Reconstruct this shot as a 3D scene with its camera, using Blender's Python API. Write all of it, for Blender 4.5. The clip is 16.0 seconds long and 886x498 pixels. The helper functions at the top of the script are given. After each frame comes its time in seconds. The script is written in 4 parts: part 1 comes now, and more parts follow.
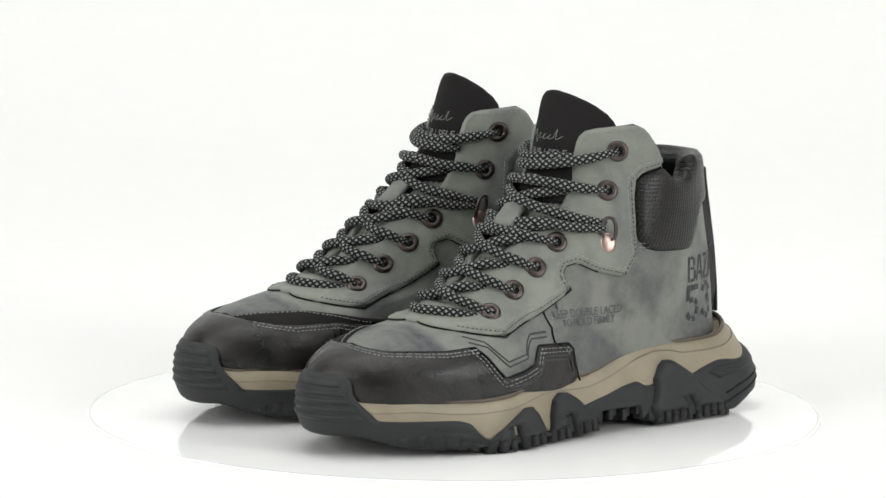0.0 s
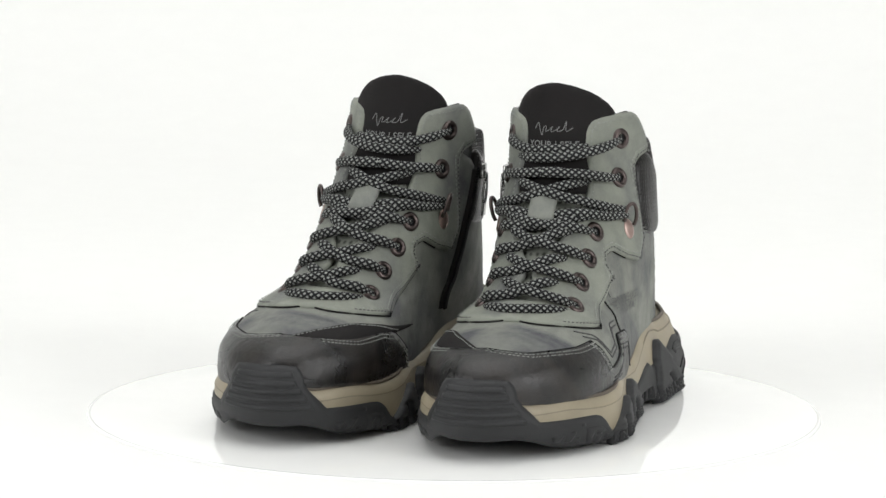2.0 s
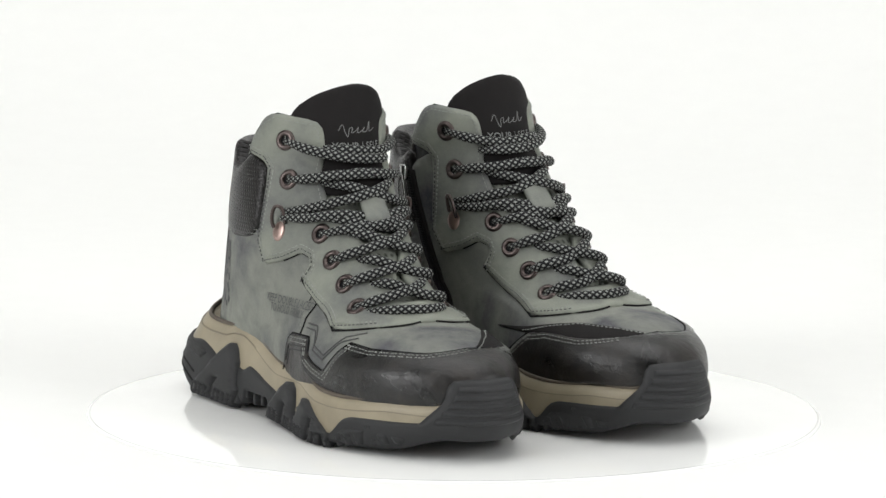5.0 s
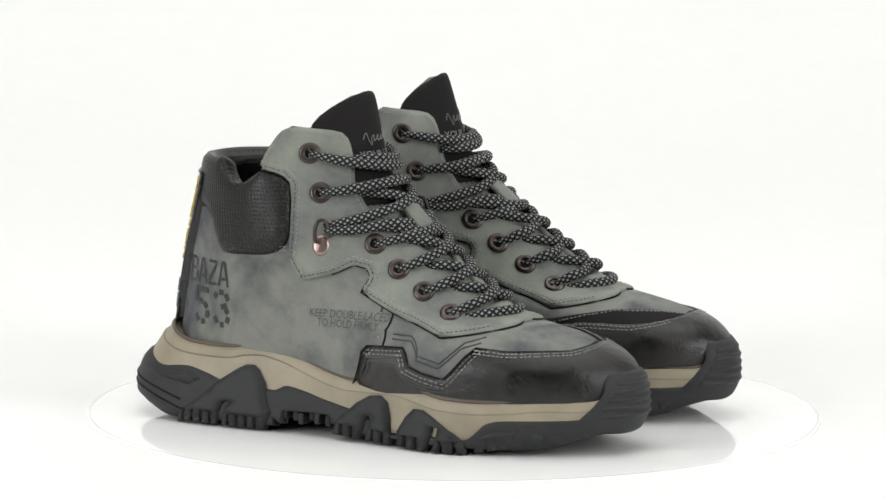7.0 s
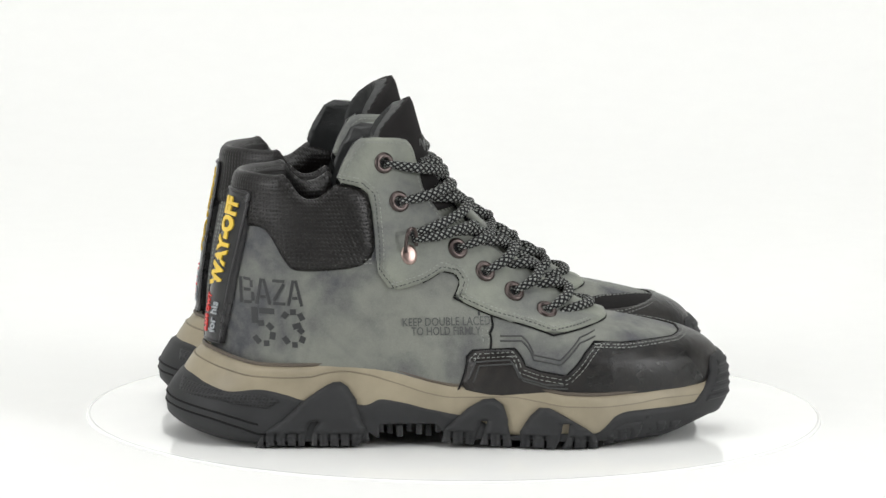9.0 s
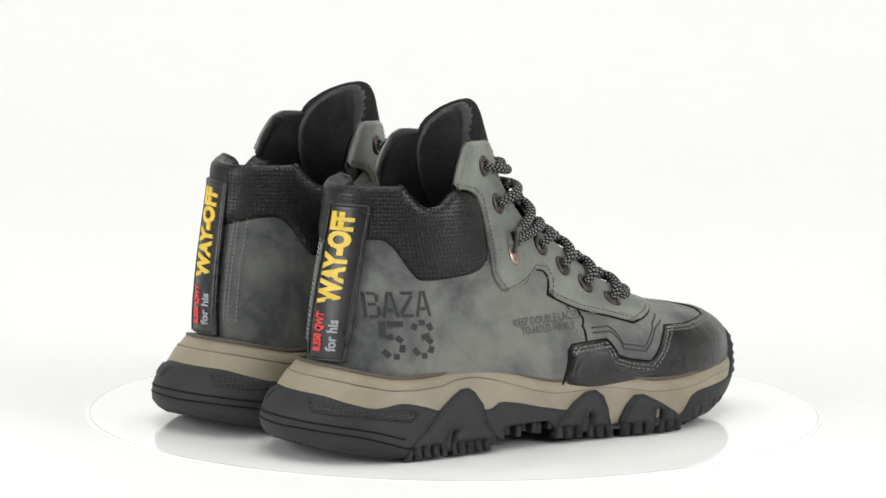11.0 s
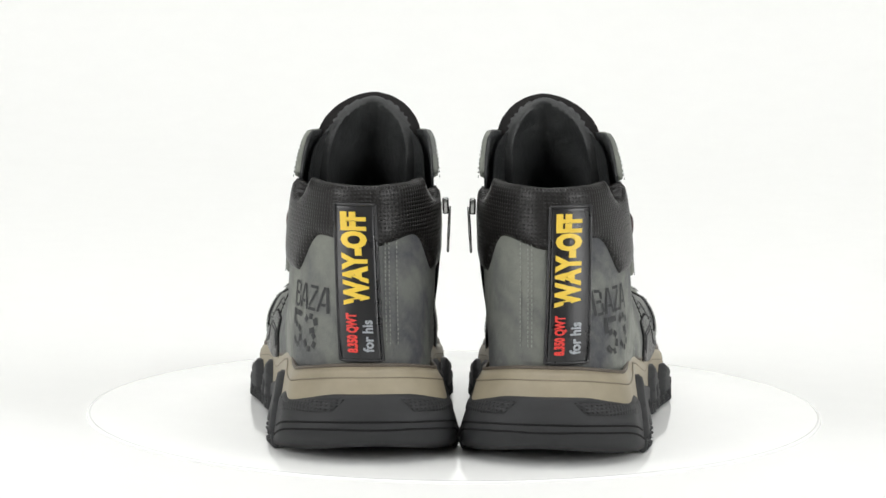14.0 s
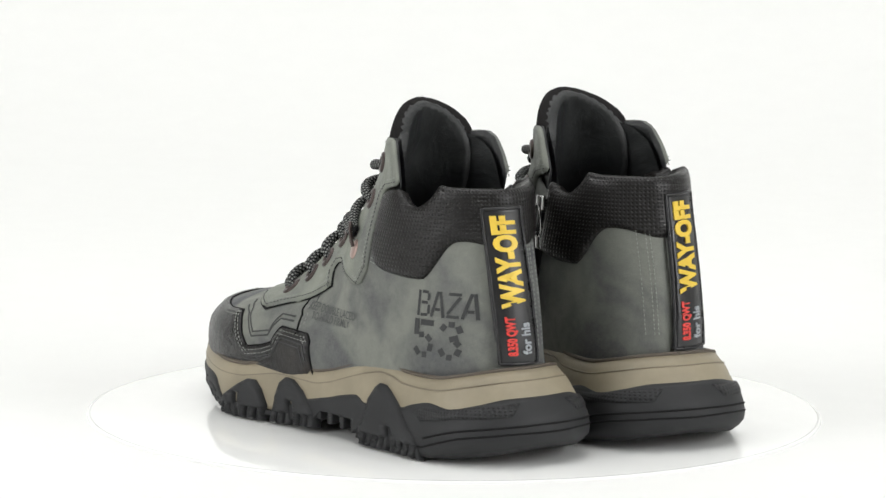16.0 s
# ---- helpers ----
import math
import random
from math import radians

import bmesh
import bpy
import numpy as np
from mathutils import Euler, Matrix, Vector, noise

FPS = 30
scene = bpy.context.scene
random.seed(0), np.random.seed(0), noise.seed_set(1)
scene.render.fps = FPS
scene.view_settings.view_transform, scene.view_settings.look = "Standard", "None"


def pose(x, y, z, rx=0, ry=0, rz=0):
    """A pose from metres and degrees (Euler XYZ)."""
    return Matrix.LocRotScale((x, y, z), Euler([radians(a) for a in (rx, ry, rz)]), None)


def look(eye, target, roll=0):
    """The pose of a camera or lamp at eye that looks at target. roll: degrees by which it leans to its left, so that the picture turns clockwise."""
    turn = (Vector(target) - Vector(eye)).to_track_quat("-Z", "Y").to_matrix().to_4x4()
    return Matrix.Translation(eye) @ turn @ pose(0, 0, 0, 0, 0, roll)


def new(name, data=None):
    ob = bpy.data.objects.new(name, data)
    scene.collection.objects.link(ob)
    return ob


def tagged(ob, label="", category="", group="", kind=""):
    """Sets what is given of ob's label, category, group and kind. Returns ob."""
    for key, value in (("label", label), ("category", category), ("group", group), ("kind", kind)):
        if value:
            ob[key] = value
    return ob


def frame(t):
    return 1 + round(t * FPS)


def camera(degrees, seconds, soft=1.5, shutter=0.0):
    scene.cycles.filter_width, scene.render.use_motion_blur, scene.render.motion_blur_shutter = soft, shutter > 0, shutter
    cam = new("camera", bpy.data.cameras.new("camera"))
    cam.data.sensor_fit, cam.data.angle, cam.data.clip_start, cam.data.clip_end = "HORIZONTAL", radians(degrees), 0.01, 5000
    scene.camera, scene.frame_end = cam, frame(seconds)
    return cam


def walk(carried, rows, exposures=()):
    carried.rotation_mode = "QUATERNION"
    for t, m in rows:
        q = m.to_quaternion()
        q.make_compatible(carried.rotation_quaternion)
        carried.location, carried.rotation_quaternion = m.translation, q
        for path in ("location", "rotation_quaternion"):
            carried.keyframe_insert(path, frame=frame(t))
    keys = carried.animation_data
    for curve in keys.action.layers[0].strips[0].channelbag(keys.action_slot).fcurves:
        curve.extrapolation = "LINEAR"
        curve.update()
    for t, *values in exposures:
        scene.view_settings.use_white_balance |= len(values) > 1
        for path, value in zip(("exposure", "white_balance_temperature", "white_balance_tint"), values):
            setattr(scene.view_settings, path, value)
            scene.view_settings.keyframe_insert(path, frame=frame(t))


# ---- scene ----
# ---------------- camera (stands still) ----------------
cam = camera(8.54, 16.0, soft=1.5)
EYE = pose(0.0, -3.2457, 0.588, 90 - 8.70, 0, 0.175) @ pose(0, 0, 0, 0, 0, 0.486)
walk(cam, [(0.0, EYE), (16.0, EYE)], exposures=[(0.0, 0.0, 6500, 10), (16.0, 0.0, 6500, 10)])

# ---------------- light: white studio with soft boxes ----------------
world = bpy.data.worlds.new("studio_world")
scene.world = world
world.use_nodes = True
world.node_tree.nodes["Background"].inputs[0].default_value = (1, 1, 0.99, 1)
world.node_tree.nodes["Background"].inputs[1].default_value = 0.3


def soft_box(name, eye, target, sx, sy, watts, color=(1, 1, 1)):
    lamp = bpy.data.lights.new(name, "AREA")
    lamp.shape, lamp.size, lamp.size_y, lamp.energy, lamp.color = "RECTANGLE", sx, sy, watts, color
    ob = new(name, lamp)
    ob.matrix_world = look(eye, target)
    return ob


WARM = (1.0, 1.0, 1.0)
soft_box("soft_box_top", (0.0, -0.3, 2.4), (0, 0, 0), 2.6, 2.0, 26, WARM)
soft_box("soft_box_left", (-2.2, -1.5, 1.1), (0, 0, 0.1), 1.2, 1.6, 40.5, WARM)
soft_box("soft_box_right", (2.2, -1.5, 1.1), (0, 0, 0.1), 1.2, 1.6, 40.5, WARM)
soft_box("soft_box_backdrop", (0.0, 0.7, 2.5), (0, 1.9, 0.2), 3.0, 0.6, 16, WARM)


# ---------------- materials ----------------
class Nodes:
    """A small shorthand for node materials."""

    def __init__(self, name):
        self.mat = bpy.data.materials.new(name)
        self.mat.use_nodes = True
        self.tree = self.mat.node_tree
        self.bsdf = self.tree.nodes["Principled BSDF"]

    def add(self, kind, **values):
        node = self.tree.nodes.new(kind)
        for key, value in values.items():
            if key in node.inputs:
                node.inputs[key].default_value = value
        return node

    def link(self, a, b):
        self.tree.links.new(a, b)

    def coords(self, which="Object"):
        return self.tree.nodes.new("ShaderNodeTexCoord").outputs[which]

    def noise(self, vector, scale, detail=4.0, rough=0.55, distortion=0.0):
        node = self.add("ShaderNodeTexNoise", Scale=scale, Detail=detail, Roughness=rough, Distortion=distortion)
        self.link(vector, node.inputs["Vector"])
        return node.outputs["Fac"]

    def ramp(self, fac, stops):
        node = self.tree.nodes.new("ShaderNodeValToRGB")
        els = node.color_ramp.elements
        while len(els) < len(stops):
            els.new(0.5)
        for el, (pos, col) in zip(els, stops):
            el.position = pos
            el.color = (*col, 1) if len(col) == 3 else col
        self.link(fac, node.inputs["Fac"])
        return node.outputs["Color"]

    def mix(self, fac, a, b, blend="MIX"):
        node = self.tree.nodes.new("ShaderNodeMix")
        node.data_type, node.blend_type = "RGBA", blend
        for value, slot in ((fac, 0), (a, 6), (b, 7)):
            if isinstance(value, (int, float)):
                node.inputs[slot].default_value = value
            elif isinstance(value, tuple):
                node.inputs[slot].default_value = (*value, 1)
            else:
                self.link(value, node.inputs[slot])
        return node.outputs[2]

    def math(self, op, a, b=0.0):
        node = self.tree.nodes.new("ShaderNodeMath")
        node.operation = op
        for slot, value in enumerate((a, b)):
            if isinstance(value, (int, float)):
                node.inputs[slot].default_value = value
            else:
                self.link(value, node.inputs[slot])
        return node.outputs[0]

    def bump(self, height, strength, distance):
        node = self.add("ShaderNodeBump", Strength=strength, Distance=distance)
        self.link(height, node.inputs["Height"])
        self.link(node.outputs["Normal"], self.bsdf.inputs["Normal"])

    def set(self, **values):
        for key, value in values.items():
            key = key.replace("_", " ")
            if isinstance(value, (int, float)):
                self.bsdf.inputs[key].default_value = value
            elif isinstance(value, tuple):
                self.bsdf.inputs[key].default_value = (*value, 1) if len(value) == 3 else value
            else:
                self.link(value, self.bsdf.inputs[key])
        return self


def nubuck(name, light, dark, blotch=1.0):
    """Brushed nubuck: cloudy dark patches, rubbed pale places, fine nap and a few scratches."""
    m = Nodes(name)
    c = m.coords()
    big = m.noise(c, 17, 3, 0.5, 0.7)
    mid = m.noise(c, 70, 4, 0.6, 0.4)
    fine = m.noise(c, 260, 5, 0.65)
    grain = m.noise(c, 1700, 3, 0.6)
    body = m.mix(m.ramp(big, [(0.41, (0, 0, 0)), (0.61, (blotch,) * 3)]), light, dark)
    body = m.mix(m.ramp(mid, [(0.45, (0, 0, 0)), (0.75, (0.3 * blotch,) * 3)]), body, dark)
    body = m.mix(m.ramp(fine, [(0.40, (0, 0, 0)), (0.75, (0.22,) * 3)]), body, tuple(v * 1.35 for v in light))
    body = m.mix(0.12, body, m.ramp(grain, [(0.3, (0.02, 0.02, 0.02)), (0.7, (0.26, 0.26, 0.25))]))
    m.set(Base_Color=body, Roughness=m.ramp(mid, [(0.3, (0.5,) * 3), (0.7, (0.75,) * 3)]), Specular_IOR_Level=0.3)
    m.bump(m.math("ADD", grain, m.math("ADD", m.math("MULTIPLY", fine, 2.0), m.math("MULTIPLY", mid, 3.0))), 0.22, 0.0007)
    return m.mat


def burnished(name, base, worn, rough=0.42, depth=1.0):
    """Black waxed leather, rubbed through to brown-grey here and there, with soft creases."""
    m = Nodes(name)
    c = m.coords()
    big = m.noise(c, 30, 4, 0.6, 1.2)
    grain = m.noise(c, 1100, 4, 0.6)
    crease = m.noise(c, 95, 6, 0.7, 2.5)
    fold = m.noise(c, 42, 3, 0.5, 1.5)
    body = m.mix(m.ramp(big, [(0.46, (0, 0, 0)), (0.75, (1, 1, 1))]), base, worn)
    body = m.mix(m.ramp(crease, [(0.56, (0, 0, 0)), (0.75, (0.6,) * 3)]), body, tuple(v * 1.5 for v in worn))
    m.set(Base_Color=body, Roughness=m.ramp(big, [(0.3, (rough - 0.1,) * 3), (0.7, (rough + 0.14,) * 3)]), Specular_IOR_Level=0.45)
    height = m.math("ADD", m.math("MULTIPLY", grain, 0.5), m.math("ADD", m.math("MULTIPLY", crease, 1.4), m.math("MULTIPLY", fold, 3.0 * depth)))
    m.bump(height, 0.3, 0.0010)
    return m.mat


def plain(name, color, rough, metal=0.0, grain_scale=700, strength=0.2, vary=0.25, spec=0.5):
    m = Nodes(name)
    c = m.coords()
    n = m.noise(c, grain_scale, 4)
    s = m.noise(c, 45, 4)
    body = m.mix(m.ramp(s, [(0.35, (0, 0, 0)), (0.7, (1, 1, 1))]), color, tuple(min(1, v * (1 + vary)) for v in color))
    m.set(Base_Color=body, Roughness=m.ramp(s, [(0.3, (max(rough - 0.05, 0.02),) * 3), (0.7, (rough + 0.06,) * 3)]), Metallic=metal, Specular_IOR_Level=spec)
    m.bump(n, strength, 0.0004)
    return m.mat


def perforated(name, color, pitch, rough=0.4, strong=0.8):
    """Leather stamped with a grid of small dimples, mapped by its own side view."""
    m = Nodes(name)
    uv = m.coords("UV")
    vor = m.add("ShaderNodeTexVoronoi", Scale=1.0 / pitch, Randomness=0.0)
    m.link(uv, vor.inputs["Vector"])
    dots = m.ramp(vor.outputs["Distance"], [(0.12, (0, 0, 0)), (0.36, (1, 1, 1))])
    grain = m.noise(m.coords(), 800, 4)
    body = m.mix(dots, tuple(v * 0.35 for v in color), color)
    m.set(Base_Color=body, Roughness=rough, Specular_IOR_Level=0.35)
    m.bump(m.math("ADD", m.math("MULTIPLY", dots, 1.0), m.math("MULTIPLY", grain, 0.15)), strong, 0.0008)
    return m.mat


def braided():
    """Round braided lace: dark strands with pale diamonds."""
    m = Nodes("braided_lace")
    uv = m.tree.nodes.new("ShaderNodeSeparateXYZ")
    m.link(m.coords("UV"), uv.inputs[0])
    a = m.math("MULTIPLY", uv.outputs[0], 5.0)
    b = m.math("MULTIPLY", uv.outputs[1], 270.0)
    p = m.math("PINGPONG", m.math("ADD", a, b), 0.5)
    q = m.math("PINGPONG", m.math("SUBTRACT", a, b), 0.5)
    dia = m.math("MINIMUM", p, q)
    fac = m.ramp(dia, [(0.19, (0, 0, 0)), (0.30, (1, 1, 1))])
    fuzz = m.noise(m.coords(), 2200, 3)
    pale = m.ramp(fuzz, [(0.3, (0.15, 0.16, 0.15)), (0.7, (0.34, 0.35, 0.33))])
    m.set(Base_Color=m.mix(fac, (0.012, 0.012, 0.013), pale), Roughness=0.85, Specular_IOR_Level=0.2)
    m.bump(m.math("ADD", m.math("MAXIMUM", p, q), m.math("MULTIPLY", fuzz, 0.3)), 0.8, 0.0007)
    return m.mat


GREY = nubuck("grey_nubuck", (0.187, 0.196, 0.170), (0.048, 0.050, 0.060))
PALE = nubuck("pale_grey_nubuck", (0.222, 0.237, 0.197), (0.105, 0.110, 0.110), 0.9)
BLACK = burnished("black_burnished_leather", (0.0032, 0.0030, 0.0030), (0.021, 0.0165, 0.014), 0.31, 0.8)
SUEDE = plain("black_suede", (0.010, 0.009, 0.009), 0.85, strength=0.5, spec=0.2)
LINING = burnished("dark_lining_leather", (0.020, 0.0215, 0.0215), (0.034, 0.036, 0.036), 0.42, 1.6)
PERF = perforated("black_perforated_leather", (0.0060, 0.0051, 0.0047), 0.0022, 0.36, 0.5)
PERF_GREY = perforated("perforated_grey_leather", (0.165, 0.176, 0.150), 0.0036, 0.7, 0.35)
RUBBER = plain("dark_grey_rubber", (0.021, 0.0215, 0.0225), 0.6, vary=0.35, spec=0.3)
MIDSOLE = plain("beige_midsole_rubber", (0.235, 0.203, 0.142), 0.5, vary=0.28, strength=0.1)
# darker beige: the shade of the shallow groove put into colour
MIDGROOVE = plain("moulded_line_shade", (0.175, 0.148, 0.105), 0.6)
MIDLINE = plain("brown_moulded_line", (0.075, 0.060, 0.045), 0.6)
THREAD = plain("pale_thread", (0.20, 0.21, 0.195), 0.8)
THREAD_GREY = plain("grey_thread", (0.23, 0.24, 0.22), 0.8)
# dark thread colour carries the shade of the needle holes
THREAD_SHADE = plain("dark_thread_shade", (0.045, 0.046, 0.046), 0.8)
EDGE = plain("dark_edge_and_shade", (0.008, 0.008, 0.0085), 0.85, spec=0.2)
METAL = plain("antique_copper_metal", (0.068, 0.055, 0.052), 0.33, 1.0, vary=0.6)
HOOKMETAL = plain("rosy_hook_metal", (0.34, 0.25, 0.225), 0.34, 1.0, vary=0.3)
CHROME = plain("zip_chrome", (0.30, 0.30, 0.295), 0.18, 1.0)
INK = plain("dark_stamped_ink", (0.020, 0.021, 0.022), 0.6)
INK_FAINT = plain("faint_stamped_ink", (0.070, 0.073, 0.072), 0.65)
INK_PALE = plain("grey_print", (0.15, 0.155, 0.15), 0.7)
YELLOW = plain("yellow_raised_rubber", (0.72, 0.50, 0.055), 0.45, vary=0.1)
RED = plain("red_raised_rubber", (0.65, 0.045, 0.035), 0.45, vary=0.1)
SILVER = plain("grey_raised_rubber", (0.30, 0.32, 0.34), 0.45, vary=0.1)
TABRUBBER = plain("black_moulded_rubber", (0.014, 0.014, 0.015), 0.3, vary=0.2)
LACE = braided()
TABLE = plain("glossy_white_acrylic", (0.88, 0.886, 0.87), 0.05, grain_scale=90, strength=0.02, vary=0.01, spec=0.55)
PAPER = plain("white_backdrop_paper", (0.818, 0.822, 0.806), 0.9, grain_scale=60, strength=0.03, vary=0.012, spec=0.1)


# ---------------- building helpers ----------------
SHAFT_LEAN = {"left_boot": (-0.054, -0.80, 0.056), "right_boot": (-0.085, -0.72, 0.041)}  # outwards, twist, backwards


def part(name, bm, material, parent, label=""):
    mesh = bpy.data.meshes.new(name)
    root = parent
    while root is not None and root.parent is not None:
        root = root.parent
    if root is not None and root.name in SHAFT_LEAN:
        outward, twist, back = SHAFT_LEAN[root.name]
        side = 1 if root.name == "left_boot" else -1
        for v in bm.verts:  # the soft shafts lean and twist a little over their soles
            rise = max(0.0, v.co.z - 0.045)
            v.co.y += side * (outward + twist * (min(v.co.x, 0.0) + 0.03)) * rise
            v.co.x -= back * rise
    bm.to_mesh(mesh)
    bm.free()
    for poly in mesh.polygons:
        poly.use_smooth = True
    mesh.materials.append(material)
    ob = new(name, mesh)
    ob.parent = parent
    return tagged(ob, label)


def smooth_curve(points):
    """A monotone cubic through (x, y) pairs, as a function on arrays."""
    p = np.array(sorted(points), float)
    x, y = p[:, 0], p[:, 1]
    h, d = np.diff(x), np.diff(y) / np.diff(x)
    m = np.zeros(len(x))
    m[0], m[-1] = d[0], d[-1]
    for i in range(1, len(x) - 1):
        if d[i - 1] * d[i] > 0:
            w1, w2 = 2 * h[i] + h[i - 1], h[i] + 2 * h[i - 1]
            m[i] = (w1 + w2) / (w1 / d[i - 1] + w2 / d[i])

    def value(v):
        v = np.clip(np.asarray(v, float), x[0], x[-1])
        i = np.clip(np.searchsorted(x, v) - 1, 0, len(h) - 1)
        s = (v - x[i]) / h[i]
        return ((2 * s ** 3 - 3 * s ** 2 + 1) * y[i] + (s ** 3 - 2 * s ** 2 + s) * h[i] * m[i]
                + (3 * s ** 2 - 2 * s ** 3) * y[i + 1] + (s ** 3 - s ** 2) * h[i] * m[i + 1])
    return value


class Form:
    """A boot-like skin: at each height a closed plan curve from the front line to the back line.
    q runs from 0 at the front over the outer side (q > 0) to 1 at the back; q < 0 is the inner side."""

    def __init__(self, front, back, width, inner, centre, round_front, round_back):
        self.front, self.back = smooth_curve(front), smooth_curve(back)
        self.width, self.inner, self.centre = width, inner, centre
        self.rf, self.rb = smooth_curve(round_front), smooth_curve(round_back)
        z = np.linspace(-0.01, 0.20, 2101)
        x = self.front(z)
        self.zs = z
        self.rs = np.concatenate([[0], np.cumsum(np.hypot(np.diff(z), np.diff(x)))])
        self.ring = np.linspace(-1, 2, 601)
        p = self.at(self.ring, np.full(601, 0.115))
        self.girth = np.concatenate([[0], np.cumsum(np.linalg.norm(np.diff(p, axis=0), axis=1))])

    def r(self, z):
        return np.interp(z, self.zs, self.rs)

    def z(self, r):
        return np.interp(r, self.rs, self.zs)

    def q(self, x, z):
        f, b = self.front(z), self.back(z)
        return np.arccos(np.clip(1 - 2 * (x - f) / (b - f), -1, 1)) / np.pi

    def at(self, q, z):
        q, z = np.asarray(q, float), np.asarray(z, float)
        q = (q + 1) % 2 - 1
        side = np.where(q < 0, -1.0, 1.0)
        f, b = self.front(z), self.back(z)
        x = f + (b - f) * (1 - np.cos(np.pi * np.abs(q))) / 2
        df = np.clip((f - x) / self.rf(z), 0, 1)
        db = np.clip((x - b) / self.rb(z), 0, 1)
        y = self.width(x, z) * np.sqrt(1 - (1 - df) ** 2) * np.sqrt(1 - (1 - db) ** 2)
        y = np.where(side < 0, y * self.inner(x), y) * side + self.centre(x, z)
        return np.stack([x, y, z + 0 * x], -1)

    def normal(self, q, z):
        e, g = 0.004, 0.0012
        n = np.cross(self.at(q + e, z) - self.at(q - e, z), self.at(q, z + g) - self.at(q, z - g))
        return n / np.maximum(np.linalg.norm(n, axis=-1, keepdims=True), 1e-12)

    def skin(self, q, z, off):
        return self.at(q, z) + self.normal(q, z) * np.asarray(off)[..., None]


def dense(points, step, closed=True, soften=0):
    """Resample a polyline; soften rounds its corners."""
    p = np.array(points, float)
    for _ in range(soften):
        a, b = p, np.roll(p, -1, 0)
        if not closed:
            a, b = p[:-1], p[1:]
        cut = np.empty((2 * len(a), p.shape[1]))
        cut[0::2], cut[1::2] = a * 0.8 + b * 0.2, a * 0.2 + b * 0.8
        p = cut if closed else np.concatenate([p[:1], cut, p[-1:]])
    if closed:
        p = np.concatenate([p, p[:1]])
    out = []
    for a, b in zip(p[:-1], p[1:]):
        n = max(1, int(np.ceil(np.linalg.norm(b - a) / step)))
        out += [a + (b - a) * k / n for k in range(n)]
    if not closed:
        out.append(p[-1])
    return np.array(out)


QS = 0.16


def to_domain(form, marks, ring="front"):
    """marks: (side, x, z), x None at the front line (ring front) or at the back line (ring back)."""
    out = []
    for s, x, z in marks:
        if x is None:
            q = 0.0 if ring == "front" else 1.0
        else:
            q = float(form.q(x, z))
            q = q if s > 0 else (-q if ring == "front" else 2 - q)
        out.append((q * QS, float(form.r(z))))
    return out


def inside(pts, poly):
    x, y = pts[:, 0], pts[:, 1]
    hit = np.zeros(len(pts), bool)
    for (ax, ay), (bx, by) in zip(poly, np.roll(poly, -1, 0)):
        cross = ((ay > y) != (by > y)) & (x < (bx - ax) * (y - ay) / (by - ay + 1e-15) + ax)
        hit ^= cross
    return hit


